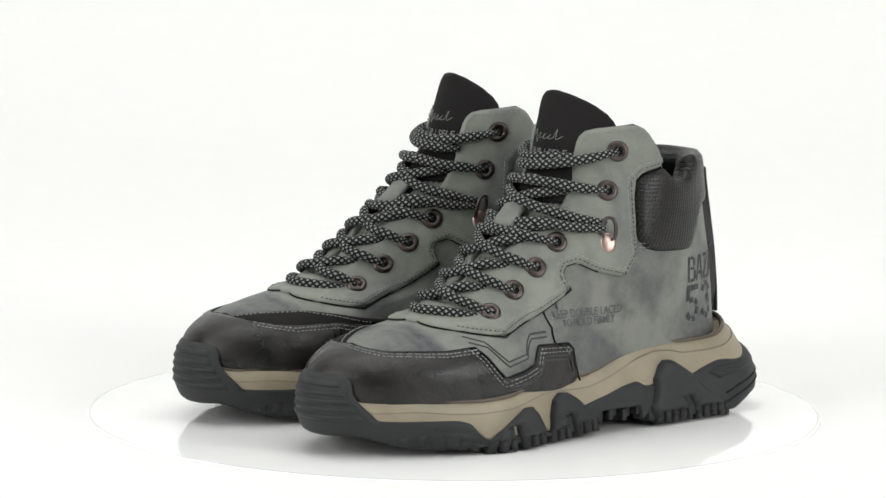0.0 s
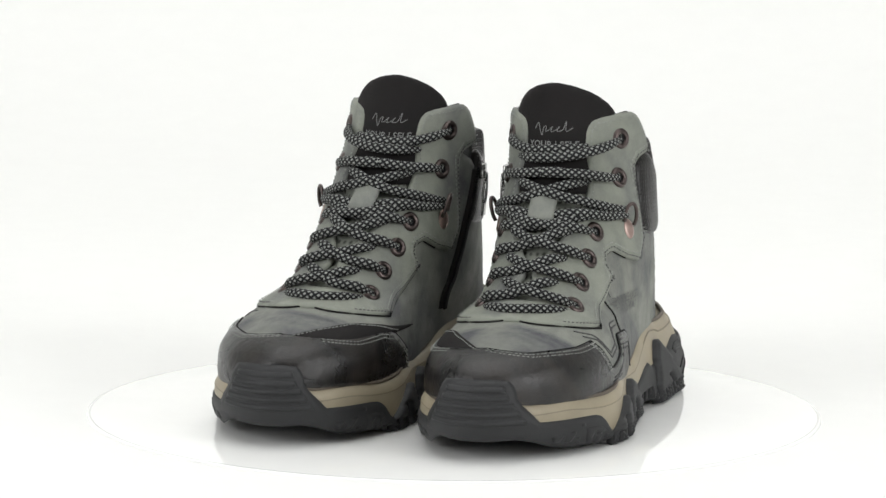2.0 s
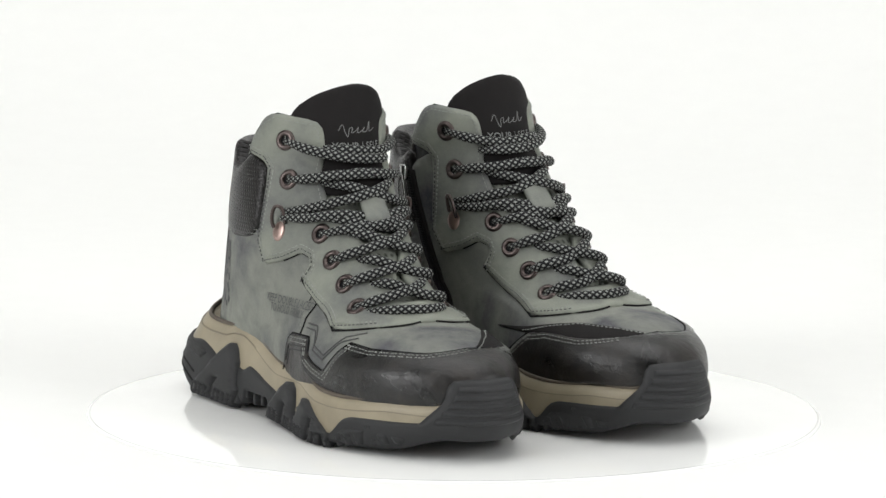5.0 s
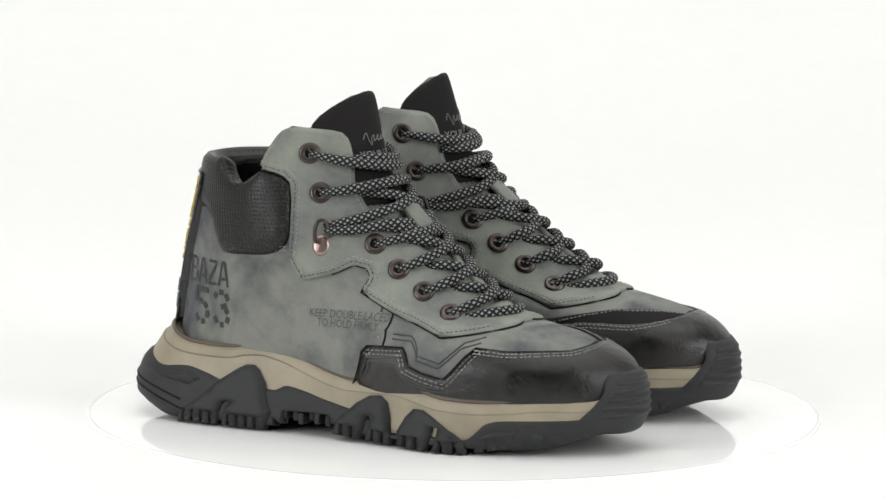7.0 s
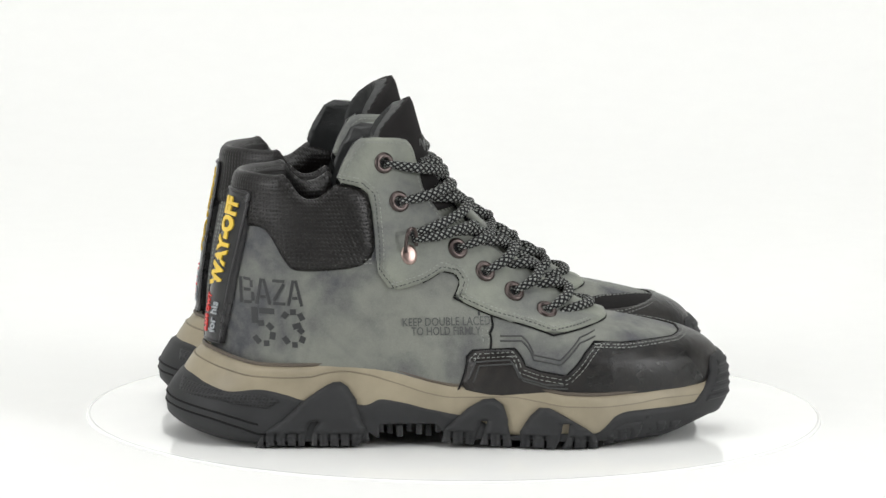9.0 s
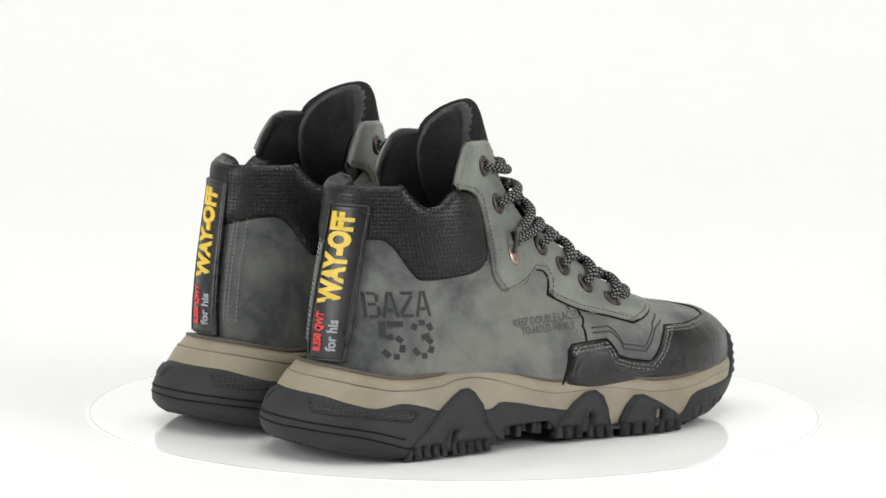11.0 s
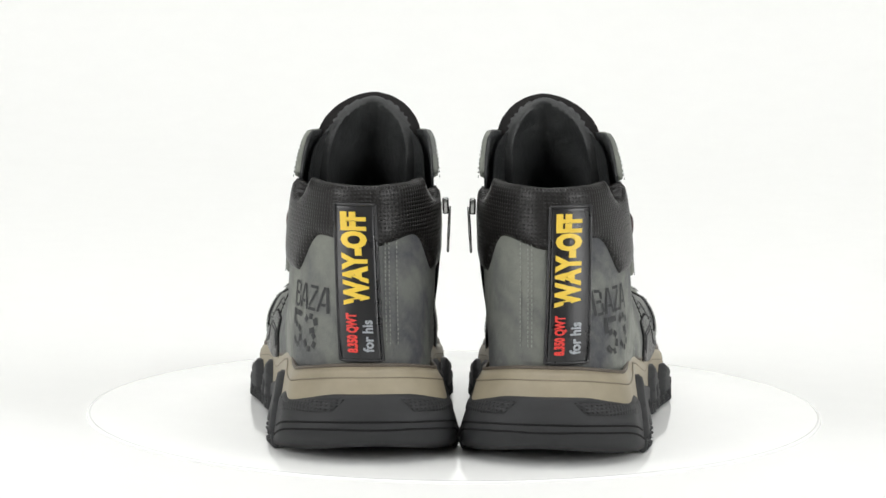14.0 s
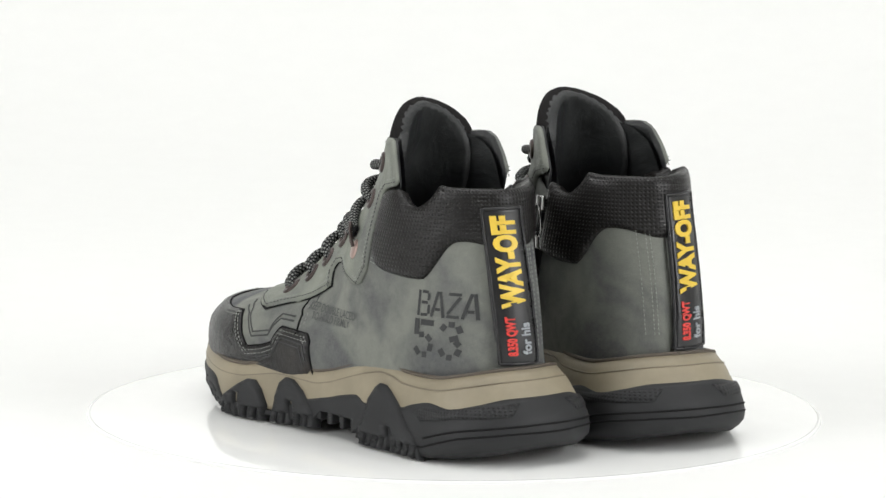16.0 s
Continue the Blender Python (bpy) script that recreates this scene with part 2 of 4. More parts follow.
def panel(form, marks, thick, ring="front", lift=0.0, edge=0.003, wall=0.6, under=0.001, step=0.003, soften=0, puffy=0.0):
    """A sheet of leather or rubber laid on the form inside an outline; puffy gives it a back face too."""
    from mathutils.geometry import delaunay_2d_cdt
    border = dense(to_domain(form, marks, ring), step * 0.7, True, soften)
    lo, hi = border.min(0), border.max(0)
    gx, gy = np.meshgrid(np.arange(lo[0], hi[0], step), np.arange(lo[1], hi[1], step))
    gx = gx + (np.arange(gx.shape[0]) % 2)[:, None] * step / 2
    grid = np.stack([gx.ravel(), gy.ravel()], 1)
    grid = grid[inside(grid, border)]
    if len(grid):
        gap = np.min(np.linalg.norm(grid[:, None] - border[None], axis=2), axis=1)
        grid = grid[gap > step * 0.45]
    pts = np.concatenate([border, grid])
    n = len(border)
    got = delaunay_2d_cdt([Vector(p) for p in pts], [], [list(range(n))], 1, 1e-7)
    pts = np.array([tuple(v) for v in got[0]])
    faces = got[2]
    q, z = pts[:, 0] / QS, form.z(pts[:, 1])
    flat = form.at(q, z)
    rim = form.at(border[:, 0] / QS, form.z(border[:, 1]))
    d = np.concatenate([np.min(np.linalg.norm(c[:, None] - rim[None], axis=2), axis=1) for c in np.array_split(flat, max(1, len(flat) // 400))])
    prof = np.sqrt(1 - (1 - np.clip(d / edge, 0, 1)) ** 2)
    nor = form.normal(q, z)
    top = flat + nor * (lift + thick * (wall + (1 - wall) * prof))[:, None]
    bm = bmesh.new()
    uv = bm.loops.layers.uv.new("side")
    vs = [bm.verts.new(p) for p in top]
    uvs = {}
    turns, lengths = form.ring, form.girth
    for v, p, qq in zip(vs, flat, q):
        uvs[v] = (float(np.interp(qq, turns, lengths)), p[2])
    for f in faces:
        if len(set(f)) > 2:
            a = [vs[i] for i in f]
            bm.faces.new(a)
    bm.normal_update()
    bm.verts.index_update()
    agree = sum(f.normal.dot(Vector(nor[f.verts[0].index])) * f.calc_area() for f in bm.faces)
    if agree < 0:
        bmesh.ops.reverse_faces(bm, faces=bm.faces[:])
    open_edges = [e for e in bm.edges if e.is_boundary]
    low = {}
    back = flat + nor * (lift - under - puffy * (prof if puffy else 0 * prof))[:, None]
    top_faces = list(bm.faces)
    for e in open_edges:
        for v in e.verts:
            if v not in low:
                low[v] = bm.verts.new(back[v.index])
    for e in open_edges:
        loop = e.link_loops[0]
        a, b = loop.vert, loop.link_loop_next.vert
        bm.faces.new((b, a, low[a], low[b]))
    if puffy:
        for f in top_faces:
            for v in f.verts:
                if v not in low:
                    low[v] = bm.verts.new(back[v.index])
            bm.faces.new([low[v] for v in reversed(f.verts)])
    for v, w in list(low.items()):
        uvs[w] = uvs[v]
    for f in bm.faces:
        for loop in f.loops:
            loop[uv].uv = uvs[loop.vert]
    return bm


def mirror(bm):
    twin = bm.copy()
    for v in twin.verts:
        v.co.y = -v.co.y
    bmesh.ops.reverse_faces(twin, faces=twin.faces[:])
    return twin


def box_mesh(bm, m, sx, sy, sz, bevel=0.0):
    got = bmesh.ops.create_cube(bm, size=1.0, matrix=m @ Matrix.Diagonal((sx, sy, sz, 1)))
    if bevel:
        edges = {e for v in got["verts"] for e in v.link_edges}
        bmesh.ops.bevel(bm, geom=list(edges), offset=bevel, segments=2, affect="EDGES", profile=0.5)


def tube(path, radius, sides=10, close_ends=True, squash=1.0, ends=1.0):
    """A round cord along a smooth path, with UV: round it, along it in metres."""
    p = np.array(path, float)
    bm = bmesh.new()
    uv = bm.loops.layers.uv.new("cord")
    tan = np.gradient(p, axis=0)
    tan /= np.maximum(np.linalg.norm(tan, axis=1, keepdims=True), 1e-9)
    along = np.concatenate([[0], np.cumsum(np.linalg.norm(np.diff(p, axis=0), axis=1))])
    ref = np.array([0.13, 0.31, 0.94])
    rings = []
    side = np.cross(tan[0], ref)
    for k, (c, t) in enumerate(zip(p, tan)):
        thick = radius * (ends + (1 - ends) * min(1.0, 6.0 * min(k, len(p) - 1 - k) / len(p)))
        side = side - t * side.dot(t)
        side /= np.linalg.norm(side)
        up = np.cross(t, side)
        rings.append([bm.verts.new(c + thick * (np.cos(a) * side + squash * np.sin(a) * up)) for a in np.arange(sides) * 2 * np.pi / sides])
    for i in range(len(rings) - 1):
        for k in range(sides):
            j = (k + 1) % sides
            f = bm.faces.new((rings[i][k], rings[i][j], rings[i + 1][j], rings[i + 1][k]))
            for loop, (u, v) in zip(f.loops, ((k, i), (k + 1, i), (k + 1, i + 1), (k, i + 1))):
                loop[uv].uv = (u / sides, along[v])
    if close_ends:
        bm.faces.new(list(reversed(rings[0])))
        bm.faces.new(rings[-1])
    bmesh.ops.recalc_face_normals(bm, faces=bm.faces[:])
    return bm


def spline(points, n=12):
    p = np.array(points, float)
    p = np.concatenate([[2 * p[0] - p[1]], p, [2 * p[-1] - p[-2]]])
    out = []
    for i in range(1, len(p) - 2):
        a, b, c, d = p[i - 1:i + 3]
        for s in np.arange(n) / n:
            out.append(0.5 * (2 * b + (c - a) * s + (2 * a - 5 * b + 4 * c - d) * s * s + (3 * b - a - 3 * c + d) * s ** 3))
    out.append(p[-2])
    return np.array(out)


# ---------------- the boot's forms ----------------
W_LOW = smooth_curve([(-0.14, 0.0350), (-0.10, 0.0360), (-0.06, 0.0380), (-0.04, 0.038), (0.0, 0.041), (0.06, 0.0470), (0.10, 0.046), (0.15, 0.042)])
W_HIGH = smooth_curve([(-0.14, 0.0360), (-0.09, 0.0375), (-0.055, 0.0398), (-0.02, 0.0378), (0.0, 0.0355), (0.05, 0.0345), (0.09, 0.0335), (0.15, 0.0335)])
LEAN = smooth_curve([(-0.15, 0.0), (-0.03, 0.0012), (0.03, -0.0015), (0.06, -0.0030), (0.12, -0.0085), (0.155, -0.0125)])


def upper_width(x, z):
    k = np.clip((z - 0.040) / 0.040, 0, 1)
    k = k * k * (3 - 2 * k)
    return (W_LOW(x) * (1 - k) + W_HIGH(x) * k) * (1 + 0.2 * np.clip(z - 0.13, 0, 1))


UPPER = Form(
    front=[(-0.01, 0.136), (0.02, 0.142), (0.034, 0.1475), (0.044, 0.1453), (0.051, 0.1388), (0.056, 0.1285), (0.0595, 0.117), (0.0635, 0.100),
           (0.0675, 0.081), (0.075, 0.0655), (0.091, 0.0425), (0.107, 0.0245), (0.125, 0.0065), (0.145, -0.007), (0.160, -0.011), (0.185, -0.017), (0.21, -0.022)],
    back=[(-0.01, -0.130), (0.03, -0.1305), (0.055, -0.1295), (0.085, -0.1248), (0.11, -0.1190), (0.134, -0.1135), (0.15, -0.1115), (0.21, -0.108)],
    width=upper_width, inner=lambda x: 0.97 + 0 * x, centre=lambda x, z: LEAN(x),
    round_front=[(0.0, 0.075), (0.04, 0.07), (0.055, 0.07), (0.07, 0.085), (0.10, 0.08), (0.14, 0.076), (0.2, 0.072)],
    round_back=[(0.0, 0.040), (0.045, 0.046), (0.06, 0.055), (0.10, 0.060), (0.14, 0.062), (0.2, 0.062)])

S_LOW = smooth_curve([(-0.155, 0.0465), (-0.10, 0.0468), (-0.03, 0.0440), (0.02, 0.0465), (0.065, 0.0535), (0.11, 0.0510), (0.155, 0.045)])


def sole_width(x, z):
    k = np.clip((x + 0.06) / 0.06, 0, 1)
    flare = 0.18 * (1 - k) + 0.10 * k
    return S_LOW(x) * (1 - flare * (z - 0.012) / 0.040)


SOLE = Form(
    front=[(-0.01, 0.112), (0.0, 0.127), (0.006, 0.139), (0.0136, 0.148), (0.024, 0.1520), (0.034, 0.1515), (0.043, 0.1480), (0.052, 0.1405), (0.09, 0.12)],
    back=[(-0.01, -0.119), (0.0, -0.128), (0.006, -0.1420), (0.0135, -0.1525), (0.020, -0.1530), (0.036, -0.1445), (0.052, -0.1355), (0.09, -0.128)],
    width=sole_width, inner=lambda x: 0.97 + 0 * x, centre=lambda x, z: LEAN(x),
    round_front=[(-0.01, 0.085), (0.06, 0.08)], round_back=[(-0.01, 0.034), (0.02, 0.036), (0.06, 0.044)])


def strip(form, q0, q1, cols, low, high, rows, off, under=None, closed=False):
    """A band round the form between two heights that change along it. off: offset by fraction up the band."""
    bm = bmesh.new()
    q = np.linspace(q0, q1, cols)
    lo, hi = low(q), high(q)
    uv = bm.loops.layers.uv.new("side")
    grid, cords = [], []
    for k in range(rows + 1):
        s = k / rows
        z = lo + (hi - lo) * s
        pts = form.skin(q, z, off(q, s) + 0 * q)
        grid.append([bm.verts.new(p) for p in pts])
        cords.append([(p[0], p[2]) for p in pts])
    if under is not None:
        for s, at_front in ((1.0, False), (0.0, True)):
            z = lo + (hi - lo) * s
            ring = [bm.verts.new(p) for p in form.skin(q, z, 0 * q - under)]
            cord = [(p.co.x, p.co.z) for p in ring]
            if at_front:
                grid.insert(0, ring), cords.insert(0, cord)
            else:
                grid.append(ring), cords.append(cord)
    for a, b, ca, cb in zip(grid[:-1], grid[1:], cords[:-1], cords[1:]):
        for i in range(cols - 1):
            f = bm.faces.new((a[i], b[i], b[i + 1], a[i + 1]))
            for loop, c in zip(f.loops, (ca[i], cb[i], cb[i + 1], ca[i + 1])):
                loop[uv].uv = c
    if closed:
        bmesh.ops.remove_doubles(bm, verts=bm.verts[:], dist=1e-5)
    bm.normal_update()
    far = max(bm.faces, key=lambda f: f.calc_center_median().y)
    if far.normal.y < 0:
        bmesh.ops.reverse_faces(bm, faces=bm.faces[:])
    return bm


def by_x(form, points, z_guess):
    """A height given along x, as a function of q on both sides."""
    curve = smooth_curve(points)

    def value(q):
        q = np.abs((np.asarray(q) + 1) % 2 - 1)
        z = np.full(q.shape, z_guess)
        for _ in range(4):
            z = curve(form.at(q, z)[..., 0])
        return z
    return value


def q_at_y(form, y, z):
    """Where the ring's back part reaches a sideways place."""
    q = np.linspace(0.6, 1.4, 801)
    return float(q[np.argmin(np.abs(form.at(q, np.full(801, z))[:, 1] - y))])


def q_front_y(form, y, z):
    """Where the ring's front part stands off its own curved centre line by a sideways distance."""
    q = np.linspace(-0.5, 0.5, 1001)
    p = form.at(q, np.full(1001, z))
    return float(q[np.argmin(np.abs(p[:, 1] - form.centre(p[:, 0], z) - y))])


# ---------------- the pair of boots ----------------
left_boot = tagged(new("left_boot"), "grey nubuck hiking boot, black toe cap and speckled laces, on turntable", "boot", "pair of boots")
right_boot = tagged(new("right_boot"), "grey nubuck hiking boot, black collar and lugged sole, beside its mate", "boot", "pair of boots")


GROW = (0.997, 1.004, 0.978)  # true size of the pair against the forms above


def both(name, bm, material, parents=None, label=""):
    """The same part on the left boot and, mirrored, on the right one."""
    bmesh.ops.scale(bm, vec=GROW, verts=bm.verts[:])
    twin = mirror(bm)
    pl, pr = parents or (left_boot, right_boot)
    pair = part(name, bm, material, pl, label), part(name, twin, material, pr, label)
    if name in ("stitching", "zip_teeth"):
        for ob in pair:
            tagged(ob, kind="stuff")
    return pair


OUT, INN = 1, -1

# upper shell under all the panels
def crest_mesh():
    """The grey side and vamp leather as one sheet over the front line."""
    top = [(OUT, None, 0.072), (OUT, 0.040, 0.086), (OUT, 0.0, 0.115), (OUT, -0.03, 0.150), (OUT, -0.055, 0.135), (OUT, -0.07, 0.122), (OUT, -0.083, 0.123),
           (OUT, -0.10, 0.136), (OUT, -0.2, 0.136), (OUT, -0.2, 0.028), (OUT, -0.05, 0.024), (OUT, 0.03, 0.022), (OUT, 0.12, 0.026)]
    inn = [(INN, x, z) for _, x, z in reversed(top[1:])]
    return top + [(OUT, None, 0.028)] + inn


both("upper", panel(UPPER, crest_mesh(), 0.0002, step=0.0035, edge=0.001), GREY, None, "grey-green nubuck side and vamp leather with darker blotches")

# toe cap with its stepped side patch
CAP_OUT = [(OUT, None, 0.0575), (OUT, 0.1203, 0.0553), (OUT, 0.1112, 0.0554), (OUT, 0.0930, 0.0551), (OUT, 0.0770, 0.0564), (OUT, 0.0718, 0.0509), (OUT, 0.0658, 0.0433), (OUT, 0.0612, 0.0390), (OUT, 0.0476, 0.0415), (OUT, 0.0391, 0.0443),
           (OUT, 0.0339, 0.0535), (OUT, 0.0112, 0.0523), (OUT, 0.0079, 0.0489), (OUT, 0.0030, 0.0304), (OUT, 0.03, 0.024), (OUT, 0.09, 0.024), (OUT, 0.13, 0.028)]
CAP_INN = [(INN, 0.13, 0.031), (INN, 0.09, 0.029), (INN, 0.035, 0.025), (INN, 0.040, 0.040), (INN, 0.058, 0.052), (INN, 0.075, 0.0545), (INN, 0.10, 0.0535), (INN, 0.118, 0.0560)]
both("toe_cap", panel(UPPER, CAP_OUT + [(OUT, None, 0.030)] + CAP_INN, 0.0016, step=0.0025, soften=1, edge=0.0025), BLACK, None, "black burnished leather toe cap with creases")

# dark suede wing above the cap on the inner side
def front_marks(form, pairs):
    """An outline near the front line by sideways place and height."""
    out = []
    for y, z in pairs:
        q = q_front_y(form, y, z)
        out.append((OUT if q >= 0 else INN, float(form.at(q, z)[0]), z))
    return out


WING = front_marks(UPPER, [(-0.004, 0.0570), (-0.018, 0.0550), (-0.032, 0.0530), (-0.040, 0.0500), (-0.042, 0.0540), (-0.037, 0.0585), (-0.028, 0.0605), (-0.016, 0.0595)])
both("toe_wing", panel(UPPER, WING, 0.0013, step=0.0018, soften=2), SUEDE, None, "black suede inlay above the toe cap")

# eyestays joined below the throat
EYE_FRONT = [(OUT, 0.0627, 0.0747), (OUT, 0.0461, 0.0887), (OUT, 0.0309, 0.0988), (OUT, 0.0158, 0.1090), (OUT, -0.0009, 0.1195), (OUT, -0.0124, 0.1361), (OUT, -0.0148, 0.1478), (OUT, -0.0182, 0.1608), (OUT, -0.0221, 0.1657)]
EYE_REST = [(OUT, -0.0433, 0.1684), (OUT, -0.0491, 0.1651), (OUT, -0.0552, 0.1550), (OUT, -0.0594, 0.1449), (OUT, -0.0464, 0.1415), (OUT, -0.0412, 0.1365), (OUT, -0.0397, 0.0973), (OUT, -0.0312, 0.0847), (OUT, -0.0145, 0.0890), (OUT, -0.0039, 0.0945), (OUT, 0.0033, 0.0926),
            (OUT, 0.0058, 0.0884), (OUT, 0.0021, 0.0801), (OUT, 0.0324, 0.0670), (OUT, 0.0552, 0.0599), (OUT, 0.0779, 0.0638)]
EYESTAY = [(OUT, None, 0.0745)] + EYE_FRONT + EYE_REST + [(OUT, None, 0.0672)] + [(INN, x, z) for _, x, z in reversed(EYE_FRONT + EYE_REST)]
both("eyestay", panel(UPPER, EYESTAY, 0.0020, lift=0.0004, step=0.0025, edge=0.003, puffy=0.0015, soften=1), PALE, None, "pale grey nubuck eyelet facing")

# padded perforated collar round the ankle
COL_TOP = [(OUT, -0.1070, 0.1471), (OUT, -0.0918, 0.1469), (OUT, -0.0876, 0.1482), (OUT, -0.0836, 0.1409), (OUT, -0.0767, 0.1346), (OUT, -0.0700, 0.1353), (OUT, -0.0630, 0.1402), (OUT, -0.0585, 0.1437)]
COL_LOW = [(OUT, -0.0464, 0.1406), (OUT, -0.0412, 0.1359), (OUT, -0.0403, 0.0983), (OUT, -0.0827, 0.0947), (OUT, -0.0876, 0.0994), (OUT, -0.0948, 0.1131), (OUT, -0.0994, 0.1180), (OUT, -0.1070, 0.1182)]
COL_ZIP = [(INN, -0.0605, 0.1380), (INN, -0.0580, 0.1220), (INN, -0.0505, 0.0985)] + [(INN, x, z) for _, x, z in COL_LOW[3:]]
COLLAR = [(OUT, None, 0.1465)] + [(INN, x, z) for _, x, z in COL_TOP[:-1]] + COL_ZIP + [(OUT, None, 0.112)] + list(reversed(COL_LOW)) + list(reversed(COL_TOP))
both("collar", panel(UPPER, COLLAR, 0.0030, ring="back", step=0.0022, edge=0.008, wall=0.15, under=0.001, puffy=0.009, soften=2), PERF, None, "padded black perforated leather collar")

# tongue: grey lower part, black padded upper part
both("tongue", panel(UPPER, [(OUT, None, 0.070), (OUT, 0.055, 0.076), (OUT, 0.0, 0.104), (OUT, -0.035, 0.132), (OUT, None, 0.133), (INN, -0.035, 0.132), (INN, 0.0, 0.104), (INN, 0.055, 0.076)],
     0.0005, lift=-0.0015, step=0.003, edge=0.002), PERF_GREY, None, "grey perforated leather tongue")
TONGUE_TOP = [(OUT, None, 0.1865)] + front_marks(UPPER, [(0.010, 0.1845), (0.019, 0.180), (0.026, 0.1725), (0.030, 0.160), (0.031, 0.142), (0.031, 0.125)])
both("tongue_top", panel(UPPER, TONGUE_TOP + [(OUT, None, 0.127)] + [(INN, x, z) for _, x, z in reversed(TONGUE_TOP[1:])],
     0.0012, lift=0.0, step=0.003, edge=0.006, wall=0.2, puffy=0.008, soften=1), SUEDE, None, "black suede padded tongue top")

TONGUE_BACK = front_marks(UPPER, [(0.0098, 0.1835), (0.0185, 0.179), (0.0255, 0.1715), (0.0298, 0.160), (0.0312, 0.140), (0.0312, 0.105)])
both("tongue_lining", panel(UPPER, [(OUT, None, 0.1855)] + TONGUE_BACK + [(OUT, None, 0.100)] + [(INN, x, z) for _, x, z in reversed(TONGUE_BACK)],
     -0.0012, lift=-0.0084, step=0.002, edge=0.001, wall=0.9, under=-0.006, soften=2), LINING, None, "creased dark grey leather back of the tongue")

for side in (OUT, INN):
    flap = [(side, x, z) for _, x, z in EYE_FRONT[5:] + EYE_REST[:4]] + [(side, -0.050, 0.118), (side, -0.020, 0.118)]
    both("quarter_lining", panel(UPPER, flap, -0.0008, lift=-0.0014, step=0.003, edge=0.002, under=-0.0006), LINING, None, "dark leather lining of the eyelet flap")


# lining and insole
def lining_top(q):
    z = by_x(UPPER, [(-0.13, 0.139), (-0.10, 0.137), (-0.083, 0.124), (-0.07, 0.125), (-0.060, 0.140), (-0.05, 0.158), (-0.035, 0.167), (-0.01, 0.172)], 0.13)(q)
    return z


both("lining", strip(UPPER, -1, 1, 121, lambda q: 0 * q + 0.047, lining_top, 14, lambda q, s: -0.0055 + 0 * q, None, True), LINING, None, "smooth dark leather lining")
bm = bmesh.new()
q = np.linspace(-1, 1, 61)[:-1]
bm.faces.new([bm.verts.new(p) for p in UPPER.skin(q, 0 * q + 0.050, 0 * q - 0.004)])
both("insole", bm, LINING)

# midsole and outsole
RUB_LOW = [(-0.15, 0.0105), (-0.137, 0.0068), (-0.12, 0.0040), (-0.10, 0.003), (-0.045, 0.003), (-0.038, 0.012), (-0.01, 0.0125), (0.0, 0.004), (0.11, 0.004), (0.12, 0.006), (0.133, 0.0105), (0.150, 0.0150)]
MID_TOP = [(-0.15, 0.0520), (-0.1342, 0.0506), (-0.1191, 0.0473), (-0.1039, 0.0443), (-0.0888, 0.0435), (-0.0752, 0.0438), (-0.0645, 0.0463), (-0.0555, 0.0469), (-0.0464, 0.0456), (-0.0282, 0.0405),
           (-0.0100, 0.0351), (0.0021, 0.0331), (0.0324, 0.0336), (0.0476, 0.0315), (0.0627, 0.0290), (0.0809, 0.0284), (0.0991, 0.0294), (0.1173, 0.0312), (0.1355, 0.0307), (0.15, 0.036)]
both("midsole", strip(SOLE, -1, 1, 321, lambda q: by_x(SOLE, RUB_LOW, 0.006)(q) + 0.003, by_x(SOLE, MID_TOP, 0.03), 10, lambda q, s: 0.0004 - 0.0020 * max(0, s - 0.8) / 0.2 + 0 * q, 0.010, True), MIDSOLE, None, "beige rubber midsole band")
RUB_TOP = [(-0.15, 0.0375), (-0.1403, 0.0367), (-0.1312, 0.0334), (-0.1191, 0.0304), (-0.1039, 0.0318), (-0.0888, 0.0288), (-0.0797, 0.0259), (-0.0585, 0.0252), (-0.0464, 0.0230), (-0.0388, 0.0261), (-0.0282, 0.0246), (-0.0130, 0.0208), (0.0006, 0.0183),
           (0.0112, 0.0163), (0.0324, 0.0062), (0.0445, 0.0086), (0.0779, 0.0080), (0.0833, 0.0115), (0.0885, 0.0175), (0.0961, 0.0198), (0.1082, 0.0203), (0.1233, 0.0206), (0.1350, 0.0212), (0.1405, 0.0240), (0.1440, 0.0320), (0.1465, 0.0420), (0.152, 0.046)]


rubber_top = by_x(SOLE, RUB_TOP, 0.03)
both("outsole", strip(SOLE, -1, 1, 641, by_x(SOLE, RUB_LOW, 0.006), rubber_top, 8, lambda q, s: 0.0016 * np.sqrt(max(0.0, 1 - (max(0, s - 0.8) / 0.2) ** 2)) + 0 * q, 0.006, True), RUBBER, None, "dark grey rubber outsole")
bm = bmesh.new()
q = np.linspace(-1, 1, 121)[:-1]
for lift in (0.0015, 0.008):
    z = by_x(SOLE, RUB_LOW, 0.006)(q) + lift
    rim = [bm.verts.new(p) for p in SOLE.skin(q, z, 0 * q - 0.004)]
    half = len(rim) // 2
    for k in range(half):
        a, b, c, d = rim[k], rim[k + 1], rim[(-k - 1) % len(rim)], rim[-k % len(rim)]
        if len({a, b, c, d}) > 2:
            bm.faces.new([v for n, v in enumerate((a, b, c, d)) if v not in (a, b, c, d)[:n]])
both("sole_bottom", bm, RUBBER)

